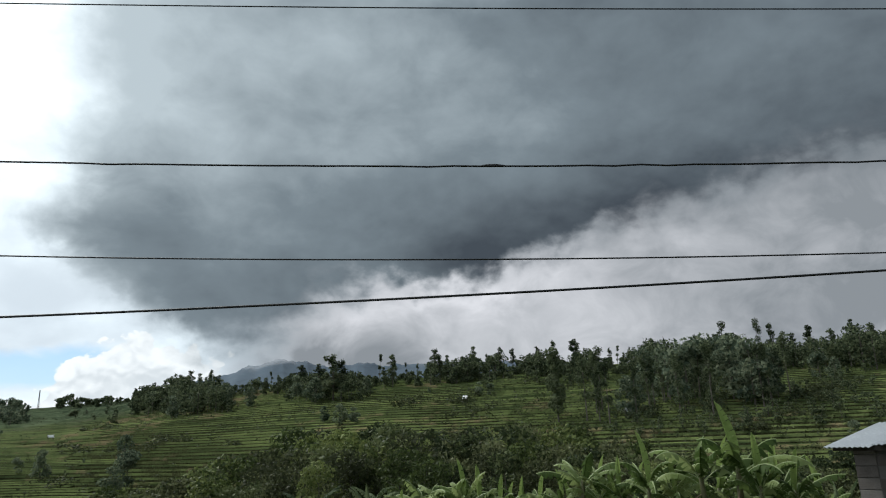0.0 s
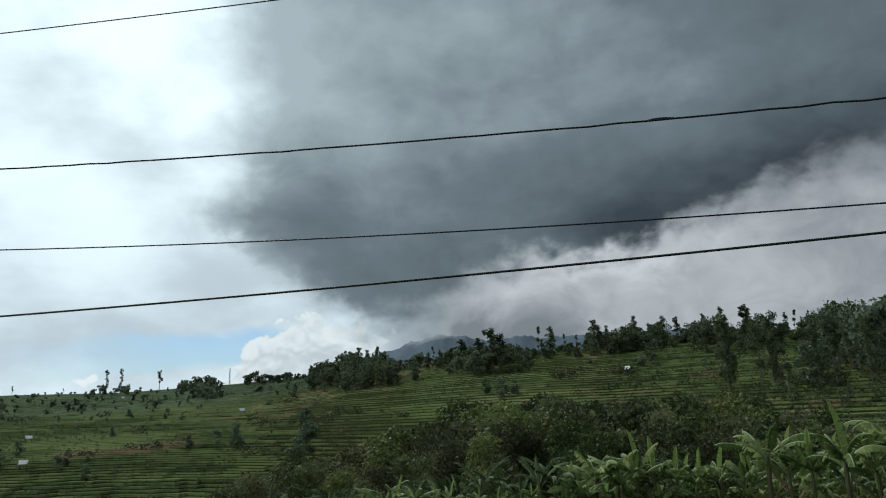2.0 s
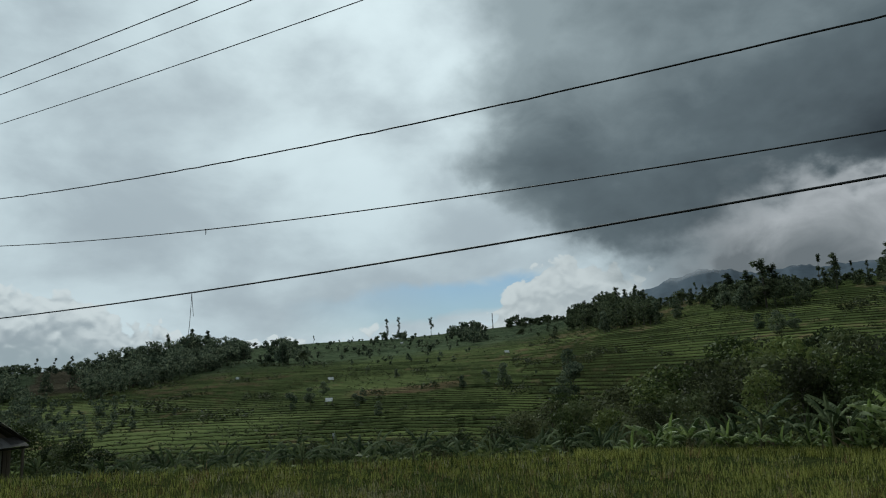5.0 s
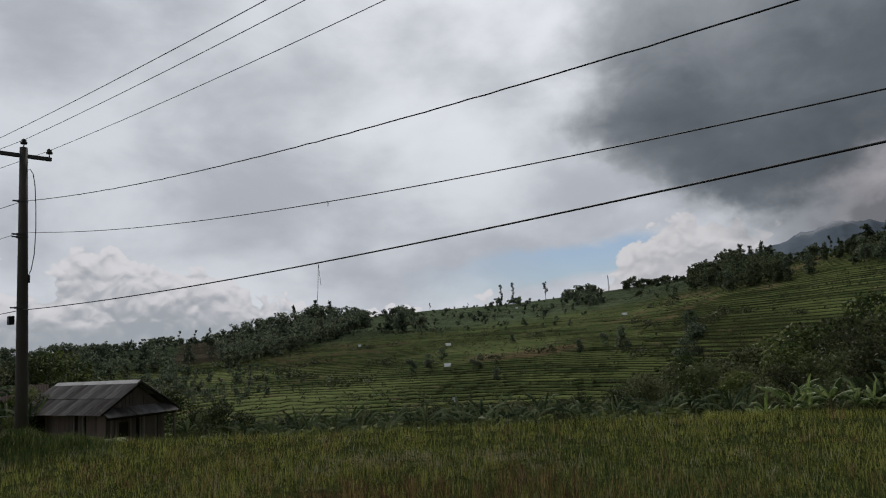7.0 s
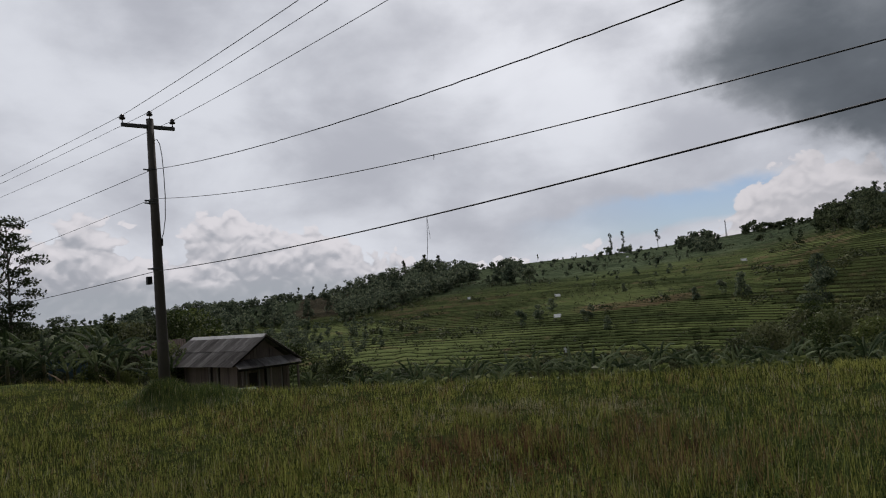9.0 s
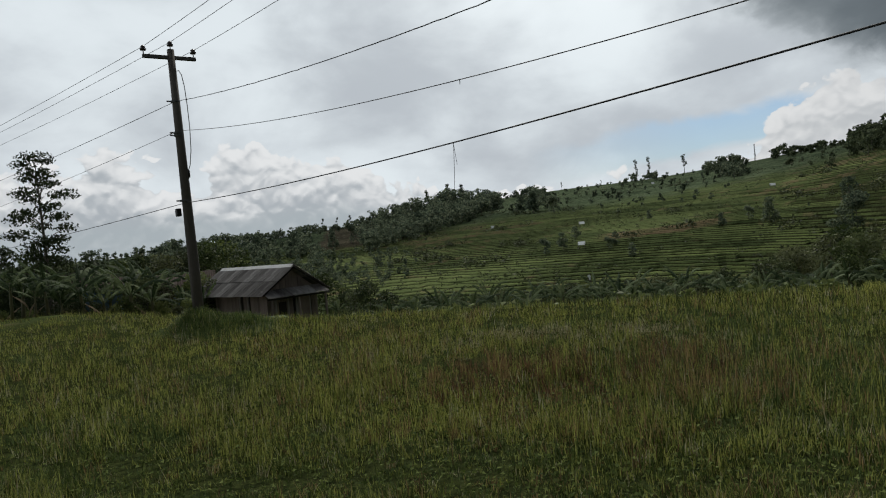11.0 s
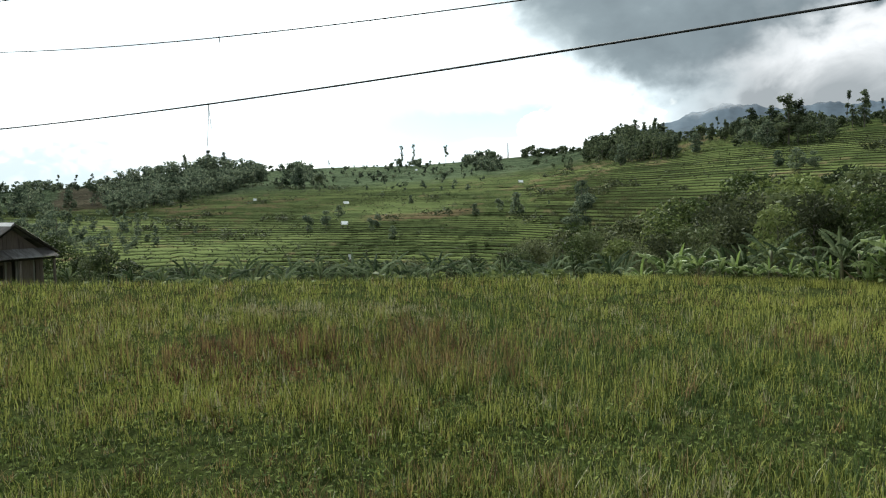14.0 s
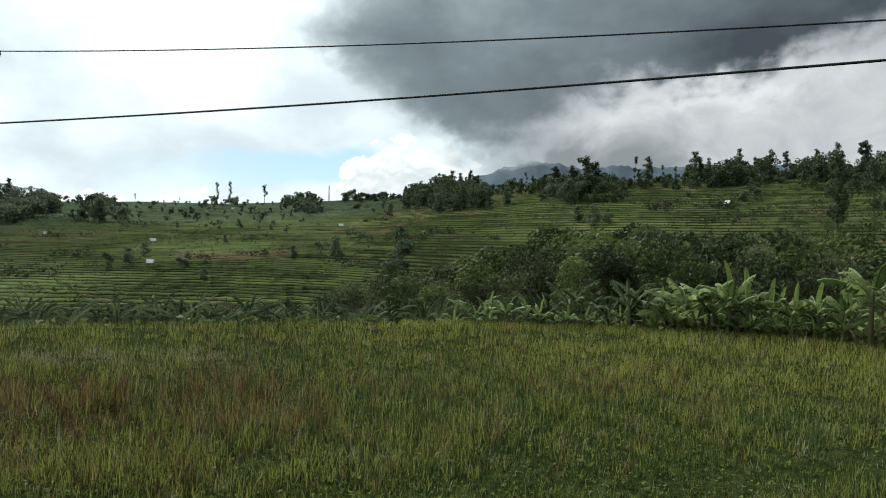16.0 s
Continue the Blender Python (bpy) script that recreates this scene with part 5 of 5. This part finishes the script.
def make_far_house(az, r, z):
    """A low house half hidden in the grove."""
    at = polar(az, r, z)
    root = thing("village_house", "small house with faded blue boards and grey plaster in the grove", "house", Matrix.Translation(at) @ Matrix.Rotation(radians(az), 4, "Z"))
    under("blue_wall", Build().box((-0.4, -0.06, 0), (2.4, 0.06, 1.9)).mesh("blue_wall", BLUE_WALL), root)
    under("plaster_wall", Build().box((-2.2, -0.06, 0), (-1.5, 0.06, 1.9)).box((-0.7, -0.06, 0), (-0.4, 0.06, 1.9)).box((-1.5, -0.06, 0), (-0.7, 0.06, 0.8)).box((-1.5, -0.06, 1.6), (-0.7, 0.06, 1.9)).mesh("plaster_wall", PALE_WALL), root)
    under("side_wall", Build().box((-2.2, 0.06, 0), (-2.08, 3.2, 1.9)).box((2.28, 0.06, 0), (2.4, 3.2, 1.9)).box((-2.2, 3.2, 0), (2.4, 3.3, 1.9)).mesh("side_wall", PALE_WALL), root)
    win = under("window", Build().box((-1.5, -0.02, 0.8), (-0.7, 0.02, 1.6)).mesh("window", DARKNESS), root)
    for x in (-1.5, -1.14, -0.78):
        under("mullion", Build().box((x, -0.05, 0.8), (x + 0.06, 0.05, 1.6)).mesh("mullion", PALE_WALL), win)
    roof = under("roof", Build().box((-2.5, 1.56, 2.78), (2.7, 1.64, 2.88)).mesh("roof", DARKNESS), root)
    for y in (-0.4, 3.6):
        under("eave_board", Build().box((-2.5, y, 1.9), (2.7, y + 0.06, 1.98)).mesh("eave_board", DARKNESS), roof)
    rng = np.random.default_rng(2)
    sheet = sheet_mesh("roof_sheet", 0.9, 2.3, RUST_ROOF, 6)
    lay_sheets(roof, sheet, (-2.6, 1.6, 2.9), (1, 0, 0), (0, -2.1, -0.95), 0.9, 2.3, 6, 1, rng)
    lay_sheets(roof, sheet, (-2.6, 1.6, 2.9), (1, 0, 0), (0, 2.1, -0.95), 0.9, 2.3, 6, 1, rng)


make_far_house(74.9, 54, -1.6)
make_far_house(81.2, 58, -1.3)


# ---- the block shed at the near end ----
def make_shed():
    rng = np.random.default_rng(4)
    at = polar(-28.5, 15.4, -0.22)
    root = thing("block_shed", "grey concrete block shed with a bright zinc roof", "shed", Matrix.Translation(at) @ Matrix.Rotation(radians(-58), 4, "Z"))
    L, W, H = 4.0, 3.2, 2.32
    core = under("front_wall", Build().box((0, 0.015, -0.4), (L, 0.13, H)).mesh("front_wall", MORTAR), root)
    side = under("side_wall", Build().box((0.015, 0.13, -0.4), (0.13, W, H)).mesh("side_wall", MORTAR), root)
    under("back_wall", Build().box((0.13, W - 0.13, -0.4), (L, W, H)).box((L - 0.13, 0.13, -0.4), (L, W - 0.13, H)).mesh("back_wall", MORTAR), root)
    block = Build().box((0.006, 0, 0.006), (0.394, 0.14, 0.194), 0.008).mesh("block", BLOCK)
    for j in range(14):
        for i in range(10):
            under("block", block, core, Matrix.Translation((i * 0.4 + (0.2 if j % 2 else 0.0) - 0.2 * (j % 2) * (i == 0), rng.uniform(-0.006, 0.004), -0.35 + 0.2 * j)))
        for i in range(8):
            under("block", block, side, Matrix.Translation((rng.uniform(-0.006, 0.004), W - 0.05 - i * 0.385, -0.35 + 0.2 * j)) @ Matrix.Rotation(radians(-90), 4, "Z"))
    roof = under("roof", Build().box((-0.22, -0.24, H + 0.0), (L + 0.3, -0.16, H + 0.08)).box((-0.22, W * 0.5, H + 0.28), (L + 0.3, W * 0.5 + 0.08, H + 0.36)).mesh("roof", DARKNESS), root)
    sheet = sheet_mesh("zinc_sheet", 0.85, 1.98, ZINC, 9, 0.025)
    lay_sheets(roof, sheet, (-0.28, W * 0.5, H + 0.44), (1, 0, 0), (0, -2.1, -0.43), 0.85, 1.98, 6, 1, rng)
    lay_sheets(roof, sheet, (-0.28, W * 0.5, H + 0.44), (1, 0, 0), (0, 2.1, -0.43), 0.85, 1.98, 6, 1, rng)


make_shed()


# ---- field shelters and the mast on the hill ----
def make_shelter(az, el, width, tilt):
    r = reach(az, el)
    z = ground_z(az, r)
    root = thing("field_shelter", "small field shelter with a white sheet roof among the terraces", "shelter", Matrix.Translation(polar(az, r, z)) @ Matrix.Rotation(radians(az + tilt), 4, "Z"), "field shelters")
    w = width / 2
    for x in (-w * 0.85, w * 0.85):
        for y in (-w * 0.6, w * 0.6):
            under("post", Build().tube([(x, y, -0.3), (x, y, 1.1)], 0.05, 5).mesh("post", BARK), root)
    under("roof", Build().add([(-w, -w * 0.8, 0.75), (w, -w * 0.8, 0.75), (w, 0.1, 1.45), (-w, 0.1, 1.45), (w, w * 0.8, 1.0), (-w, w * 0.8, 1.0), (-w, -w * 0.8, 0.70), (w, -w * 0.8, 0.70), (w, 0.1, 1.40), (-w, 0.1, 1.40), (w, w * 0.8, 0.95), (-w, w * 0.8, 0.95)],
                                  [(0, 1, 2, 3), (3, 2, 4, 5), (6, 9, 8, 7), (9, 11, 10, 8), (0, 6, 7, 1), (5, 4, 10, 11)]).mesh("roof", SHEET), root)


for az, el, w, tilt in ((42.9, -0.25, 1.9, 10), (43.05, -2.05, 1.8, -8), (28.8, 1.3, 1.9, 15), (50.0, 0.1, 1.2, 0), (-1.35, 3.35, 1.35, -25), (-13.95, 1.85, 1.2, 30), (42.7, -4.9, 0.5, 20), (37.2, 2.45, 1.6, 0)):
    make_shelter(az, el, w * 0.85, tilt)

mast_r = crest(29.8)[0]
mz = ground_z(29.8, mast_r)
mast = thing("radio_mast", "slim lattice radio mast on the ridge", "mast", Matrix.Translation(polar(29.8, mast_r, mz)))
for k in range(3):
    a = 2.094 * k
    under("mast_leg", Build().tube([(0.45 * math.cos(a), 0.45 * math.sin(a), -0.5), (0.16 * math.cos(a), 0.16 * math.sin(a), 8.6)], 0.07, 5).mesh("mast_leg", STEEL), mast)
brace = Build()
for j in range(8):
    z0, z1 = j * 1.07, (j + 1) * 1.07
    for k in range(3):
        r0, r1 = 0.45 - 0.034 * z0, 0.45 - 0.034 * z1
        a, b = 2.094 * k, 2.094 * (k + 1)
        brace.tube([(r0 * math.cos(a), r0 * math.sin(a), z0), (r1 * math.cos(b), r1 * math.sin(b), z1)], 0.04, 4)
under("brace", brace.mesh("brace", STEEL), mast)


# ---- grass of the field ----
def blades(rng, az, r, height, width, lean=0.35, foot_z=None, plain=False):
    """Tapered two-piece grass blades (plain: one triangle) standing at the given bearings and distances."""
    n = len(az)
    a = np.radians(az)
    x, y = -r * np.sin(a), r * np.cos(a)
    z = np.zeros(n) if foot_z is None else foot_z
    turn = rng.uniform(0, 2 * np.pi, n)
    out = height * lean * rng.random(n)
    wx, wy = np.cos(turn + 1.57) * width * 0.5, np.sin(turn + 1.57) * width * 0.5
    ox, oy = np.cos(turn) * out, np.sin(turn) * out
    base = np.stack([x, y, z - 0.04], 1)
    w = np.stack([wx, wy, np.zeros(n)], 1)
    mid = base + np.stack([ox * 0.35, oy * 0.35, height * 0.6], 1)
    tip = base + np.stack([ox, oy, height], 1)
    if plain:
        return np.stack([base - w, base + w, tip], 1).reshape(-1, 3), np.zeros((0, 4), int), np.arange(3 * n).reshape(-1, 3)
    v = np.stack([base - w, base + w, mid + w * 0.75, mid - w * 0.75, tip], 1).reshape(-1, 3)
    i = np.arange(n)[:, None] * 5
    f3 = (i + np.array([3, 2, 4]))
    f4 = (i + np.array([0, 1, 2, 3]))
    return v, f4, f3


def join_blades(name, label, sets, mats):
    v, f, idx, n = [], [], [], 0
    for (vv, f4, f3), mi in sets:
        v.append(vv)
        f += (f4 + n).tolist() + (f3 + n).tolist()
        idx += [mi] * (len(f4) + len(f3))
        n += len(vv)
    me = make_mesh(name, np.vstack(v), f, mats)
    me.polygons.foreach_set("material_index", idx)
    return tagged(new(name, me), label, "grass", kind="stuff")


def smooth_noise(rng, x, y, size):
    """Cheap value noise between 0 and 1 over the field."""
    grid = rng.random((64, 64))
    gx, gy = (x / size + 32) % 63, (y / size + 32) % 63
    i, j = gx.astype(int), gy.astype(int)
    u, w = gx - i, gy - j
    u, w = u * u * (3 - 2 * u), w * w * (3 - 2 * w)
    return (grid[i, j] * (1 - u) + grid[i + 1, j] * u) * (1 - w) + (grid[i, j + 1] * (1 - u) + grid[i + 1, j + 1] * u) * w


def make_field():
    rng = np.random.default_rng(21)
    edges_az = np.arange(-60, 111, 1.0)
    edge = np.array([field_edge(a) for a in edges_az])
    # tussocks, thinner with distance, each of a dozen blades
    n = 38000
    az = rng.uniform(-32, 94, n)
    e = np.interp(az, edges_az, edge)
    lo = 3.0
    r = lo * (e / lo) ** rng.random(n)
    a = np.radians(az)
    x, y = -r * np.sin(a), r * np.cos(a)
    big, small, tone, wide = smooth_noise(rng, x, y, 2.6), smooth_noise(rng, x, y, 0.55), smooth_noise(rng, x, y, 1.3), smooth_noise(rng, x, y, 5.0)
    pale = np.zeros(n)
    for pa, pr, ps in ((53, 14.6, 0.5), (47.7, 15.0, 0.8), (39, 14.8, 0.7), (44, 14.2, 0.4), (35.5, 13.6, 0.5), (50.5, 15.6, 0.5)):
        q = polar(pa, pr)
        pale = np.maximum(pale, np.exp(-((x - q.x) ** 2 + (y - q.y) ** 2) / ps ** 2))
    keep = rng.random(n) < (0.62 + 0.6 * small) * (1 - 0.2 * pale)
    az, r, x, y, big, small, tone, wide, pale = (q[keep] for q in (az, r, x, y, big, small, tone, wide, pale))
    n = len(az)
    tall = (0.09 + 0.13 * small + 0.08 * big) * rng.uniform(0.6, 1.45, n) * (1 - 0.35 * pale)
    # low trodden strip across the near field
    strip = np.exp(-((r * np.cos(np.radians(az - 38)) - 6.3 - 0.7 * (big - 0.5)) / 0.7) ** 2)
    tall *= 1 - 0.5 * strip
    # reddish weeds in a drift across the middle, straw here and there
    drift = np.exp(-((az - 42) / 13) ** 2 - ((r - 10.6) / 1.7) ** 2) + 0.14 * np.exp(-((az - 52) / 20) ** 2 - ((r - 4.8) / 1.6) ** 2) + 0.16 * np.exp(-((az - 8) / 9) ** 2 - ((r - 12) / 2.2) ** 2) + 0.15 * np.exp(-((az - 66) / 10) ** 2 - ((r - 15) / 4) ** 2)
    red = rng.random(n) < drift * np.clip(tone * 1.5 - 0.2, 0.05, 1) * 1.0 + 0.02
    # upright reddish clumps standing above the rest
    clump = np.zeros(n)
    for k in range(80):
        q = polar(float(rng.uniform(43, 54) if k < 36 else rng.uniform(28, 58)), float(rng.uniform(9.4, 12.4)))
        clump = np.maximum(clump, np.exp(-((x - q.x) ** 2 + (y - q.y) ** 2) / rng.uniform(0.10, 0.26) ** 2) * rng.uniform(0.5, 1.0))
    stalk = rng.random(n) < clump * 0.7
    tall *= 1 + 0.75 * clump
    straw = (rng.random(n) < 0.03 + 0.07 * (tone > 0.75) + 0.85 * pale) & ~red
    weed = (strip > 0.35) & (rng.random(n) < 0.35) & ~red & ~straw
    dark = (rng.random(n) < np.clip(1.5 * (wide - 0.45) + 0.9 * (0.5 - small), 0, 0.5)) & ~red & ~straw & ~weed
    light = rng.random(n) < np.clip((26 - az + 14 * (big - 0.5)) / 14, 0, 1) * 0.8 * np.clip((r - 4) / 5, 0.3, 1)
    kind = np.where(stalk, 6, np.where(red, 1, np.where(straw, 2, np.where(weed, 3, np.where(dark, 5, np.where(light, 4, 0))))))
    tall[red] *= rng.uniform(1.1, 1.6, red.sum())
    near = r < 7.5
    sets = []
    for part_of, per, plain in ((near, 9, False), (~near, 14, True)):
        m = int(part_of.sum())
        far = np.repeat(np.clip((r[part_of] - 4) / 16, 0, 1), per)
        spread = (0.03 + 0.09 * far) * rng.uniform(0.5, 1.6, m * per)
        turn = rng.uniform(0, 2 * np.pi, m * per)
        bx, by = np.repeat(x[part_of], per) + spread * np.cos(turn), np.repeat(y[part_of], per) + spread * np.sin(turn)
        bh = np.repeat(tall[part_of], per) * rng.uniform(0.5, 1.25, m * per)
        bw = 0.005 + 0.007 * far + rng.uniform(0, 0.006, m * per) + (0.003 if plain else 0.0)
        bk = np.repeat(kind[part_of], per)
        stray = rng.random(m * per)
        bk = np.where((stray < 0.04) & (bk == 0), 2, np.where((stray > 0.95) & (bk == 0), 1, bk))
        baz, br = np.degrees(np.arctan2(-bx, by)), np.hypot(bx, by)
        sets += [(blades(rng, baz[bk == k], br[bk == k], bh[bk == k], bw[bk == k], 0.75, plain=plain), k) for k in range(7)]
    join_blades("field_grass", "tall uneven green and reddish grass covering the field", sets, [GRASS, GRASS_RED, STRAW, WEED, GRASS_LIGHT, TUFT, SEED_STALK])
    # low broad-leaved weeds between the blades
    m = 44000
    az = rng.uniform(-30, 92, m)
    e = np.interp(az, edges_az, edge)
    r = 3.2 * (np.minimum(e, 16) / 3.2) ** rng.random(m)
    a = np.radians(az)
    c = np.stack([-r * np.sin(a), r * np.cos(a), rng.uniform(0.03, 0.17, m)], 1)
    v, f = leaf_cloud(rng, c, rng.uniform(0.014, 0.034, m) * (1 + r / 14), 0.9, 1.5, plain=True)
    tagged(new("field_weeds", make_mesh("field_weeds", v, f, WEED)), "low leafy weeds between the grass blades", "weeds", kind="stuff")
    # grassy mound round the foot of the pole, trailing off to one side
    toward = Vector((-POLE.x, -POLE.y, 0)).normalized()
    across = Vector((toward.y, -toward.x, 0))

    def swell(u, w):
        """Height of the mound: u towards the road, w along the field."""
        return 0.42 * np.exp(-((u - 0.3) / 1.15) ** 2 - (w / 0.75) ** 2) + 0.26 * np.exp(-((u - 0.9) / 0.9) ** 2 - ((w + 1.35) / 0.75) ** 2)
    side = np.linspace(-3.0, 3.0, 31)
    grid = [(u, w, float(swell(u, w))) for u in side for w in side]
    earth = make_mesh("mound", [(POLE + toward * u + across * w + Vector((0, 0, h - 0.05)))[:] for u, w, h in grid], [(i * 31 + k, i * 31 + k + 1, i * 31 + k + 32, i * 31 + k + 31) for i in range(30) for k in range(30)], TUFT, True)
    if earth.polygons[0].normal.z < 0:
        earth.flip_normals()
    k = 16000
    u, w = rng.normal(0.4, 0.95, k), np.where(rng.random(k) < 0.72, rng.normal(0, 0.62, k), rng.normal(-1.35, 0.6, k))
    hz = swell(u, w)
    px, py = POLE.x + toward.x * u + across.x * w, POLE.y + toward.y * u + across.y * w
    hh = (0.16 + 0.55 * hz) * rng.uniform(0.6, 1.35, k)
    az2, r2 = np.degrees(np.arctan2(-px, py)), np.hypot(px, py)
    pick = rng.random(k)
    chosen = [pick < 0.8, (pick >= 0.8) & (pick < 0.95), pick >= 0.95]
    mound = join_blades("pole_tussock", "dark grassy mound of long grass round the foot of the pole", [(blades(rng, az2[c], r2[c], hh[c], np.full(int(c.sum()), 0.013), 0.8, hz[c]), q) for q, c in enumerate(chosen)], [TUFT, GRASS, STRAW])
    under("mound", earth, mound)
    # long grass and weeds on the bank below the field edge
    k = 22000
    az = rng.uniform(-32, 92, k)
    e = np.interp(az, edges_az, edge)
    r = e + np.abs(rng.normal(0, 1.2, k))
    fz = np.array([ground_z(float(q), float(s)) for q, s in zip(az, r)])
    join_blades("bank_grass", "long green grass along the field edge", [(blades(rng, az, r, rng.uniform(0.12, 0.34, k), np.full(k, 0.012), 0.5, fz), 0)], [GRASS])
    k = 16000
    az = rng.uniform(-32, 24, k)
    r = np.interp(az, edges_az, edge) + rng.uniform(-0.5, 0.7, k)
    join_blades("edge_grass", "tall yellow-green grass in front of the banana plants", [(blades(rng, az, r, rng.uniform(0.12, 0.28, k), np.full(k, 0.011), 0.7), 0)], [GRASS_LIGHT])


make_field()


def make_bank():
    """Leafy undergrowth on the bank below the field edge."""
    rng = np.random.default_rng(41)
    centres, sizes = [], []
    for k in range(640):
        az = rng.uniform(-32, 70) if k < 440 else rng.uniform(-32, 4)
        r = field_edge(az) + (rng.uniform(0.8, 7.0) if k < 440 else rng.uniform(0.5, 2.0))
        z = ground_z(az, r)
        s = rng.uniform(0.35, 0.85)
        top = EYE - (r * math.tan(radians(5.0 if k < 440 else 4.2)))
        s = min(s, max(0.25, (top - z) * 0.45))
        m = int(rng.integers(60, 110))
        d = rng.normal(size=(m, 3))
        d /= np.linalg.norm(d, axis=1)[:, None]
        centres.append(np.array(polar(az, r, z + s * 0.7)[:]) + d * (0.55 + 0.45 * rng.random((m, 1))) * np.array([s * 1.2, s * 1.2, s]))
        sizes.append(np.full(m, 0.16))
    n = sum(len(c) for c in centres)
    v, f = leaf_cloud(rng, np.vstack(centres), np.concatenate(sizes) * rng.uniform(0.7, 1.7, n), 0.7, 0.6, plain=True)
    tagged(new("bank_undergrowth", make_mesh("bank_undergrowth", v, f, LEAF_MID)), "low leafy undergrowth on the bank beyond the field", "undergrowth", kind="stuff")


make_bank()


def make_hill_plants():
    """Low shrubs and rough tufts on the risers of the terraces."""
    rng = np.random.default_rng(31)
    centres, sizes = [], []
    for k in range(9500):
        az = rng.uniform(-36, 72)
        r1, r2 = foot(az)[0], crest(az)[0]
        r = r1 + (r2 - r1) * rng.uniform(0.02, 0.98) ** 1.2
        p = polar(az, r, ground_z(az, r))
        q = noise.noise(Vector((p.x * 0.02, p.y * 0.02, 5.0))) * 0.5 + 0.5
        if rng.random() > 0.12 + 2.2 * max(0.0, q - 0.35):
            continue
        s = rng.uniform(0.3, 0.9) * (1.5 if rng.random() < 0.12 else 1.0)
        m = int(rng.integers(8, 16))
        centres.append(np.array(p[:]) + np.array([0, 0, s * 0.45]) + rng.normal(size=(m, 3)) * np.array([s * 0.6, s * 0.6, s * 0.4]))
        sizes.append(np.full(m, 0.42 * s ** 0.5))
    # shrubs that stand in patches
    for k in range(70):
        az, h = float(rng.uniform(-30, 62)), float(rng.uniform(0.05, 0.8))
        for j in range(int(rng.integers(5, 16))):
            a = az + rng.normal(0, 0.9)
            r = foot(a)[0] + (crest(a)[0] - foot(a)[0]) * h + rng.normal(0, 3.0)
            s, m = rng.uniform(0.6, 1.5), 26
            centres.append(np.array(polar(a, r, ground_z(a, r) + s * 0.5)[:]) + rng.normal(size=(m, 3)) * np.array([s * 0.55, s * 0.55, s * 0.4]))
            sizes.append(np.full(m, 0.5 * s ** 0.5))
    v, f = leaf_cloud(rng, np.vstack(centres), np.concatenate(sizes) * rng.uniform(0.6, 1.4, sum(len(c) for c in centres)), 0.9, 0.8, plain=True)
    tagged(new("terrace_shrubs", make_mesh("terrace_shrubs", v, f, LEAF_OLIVE)), "low shrubs and rough tufts along the terrace edges", "shrubs", kind="stuff")


make_hill_plants()


def make_scrub():
    """Withered brown scrub at the foot of the terraces."""
    rng = np.random.default_rng(52)
    centres = []
    for k in range(90):
        az = float(rng.normal(49.5, 2.2))
        r = float(rng.uniform(74, 96))
        s = float(rng.uniform(0.4, 1.0))
        centres.append(np.array(polar(az, r, ground_z(az, r) + s * 0.5)[:]) + rng.normal(size=(60, 3)) * np.array([s * 0.7, s * 0.7, s * 0.4]))
    c = np.vstack(centres)
    v, f = leaf_cloud(rng, c, rng.uniform(0.15, 0.4, len(c)), 0.6, plain=True)
    tagged(new("brown_scrub", make_mesh("brown_scrub", v, f, SCRUB)), "withered reddish brown scrub at the foot of the terraces", "scrub", kind="stuff")


make_scrub()
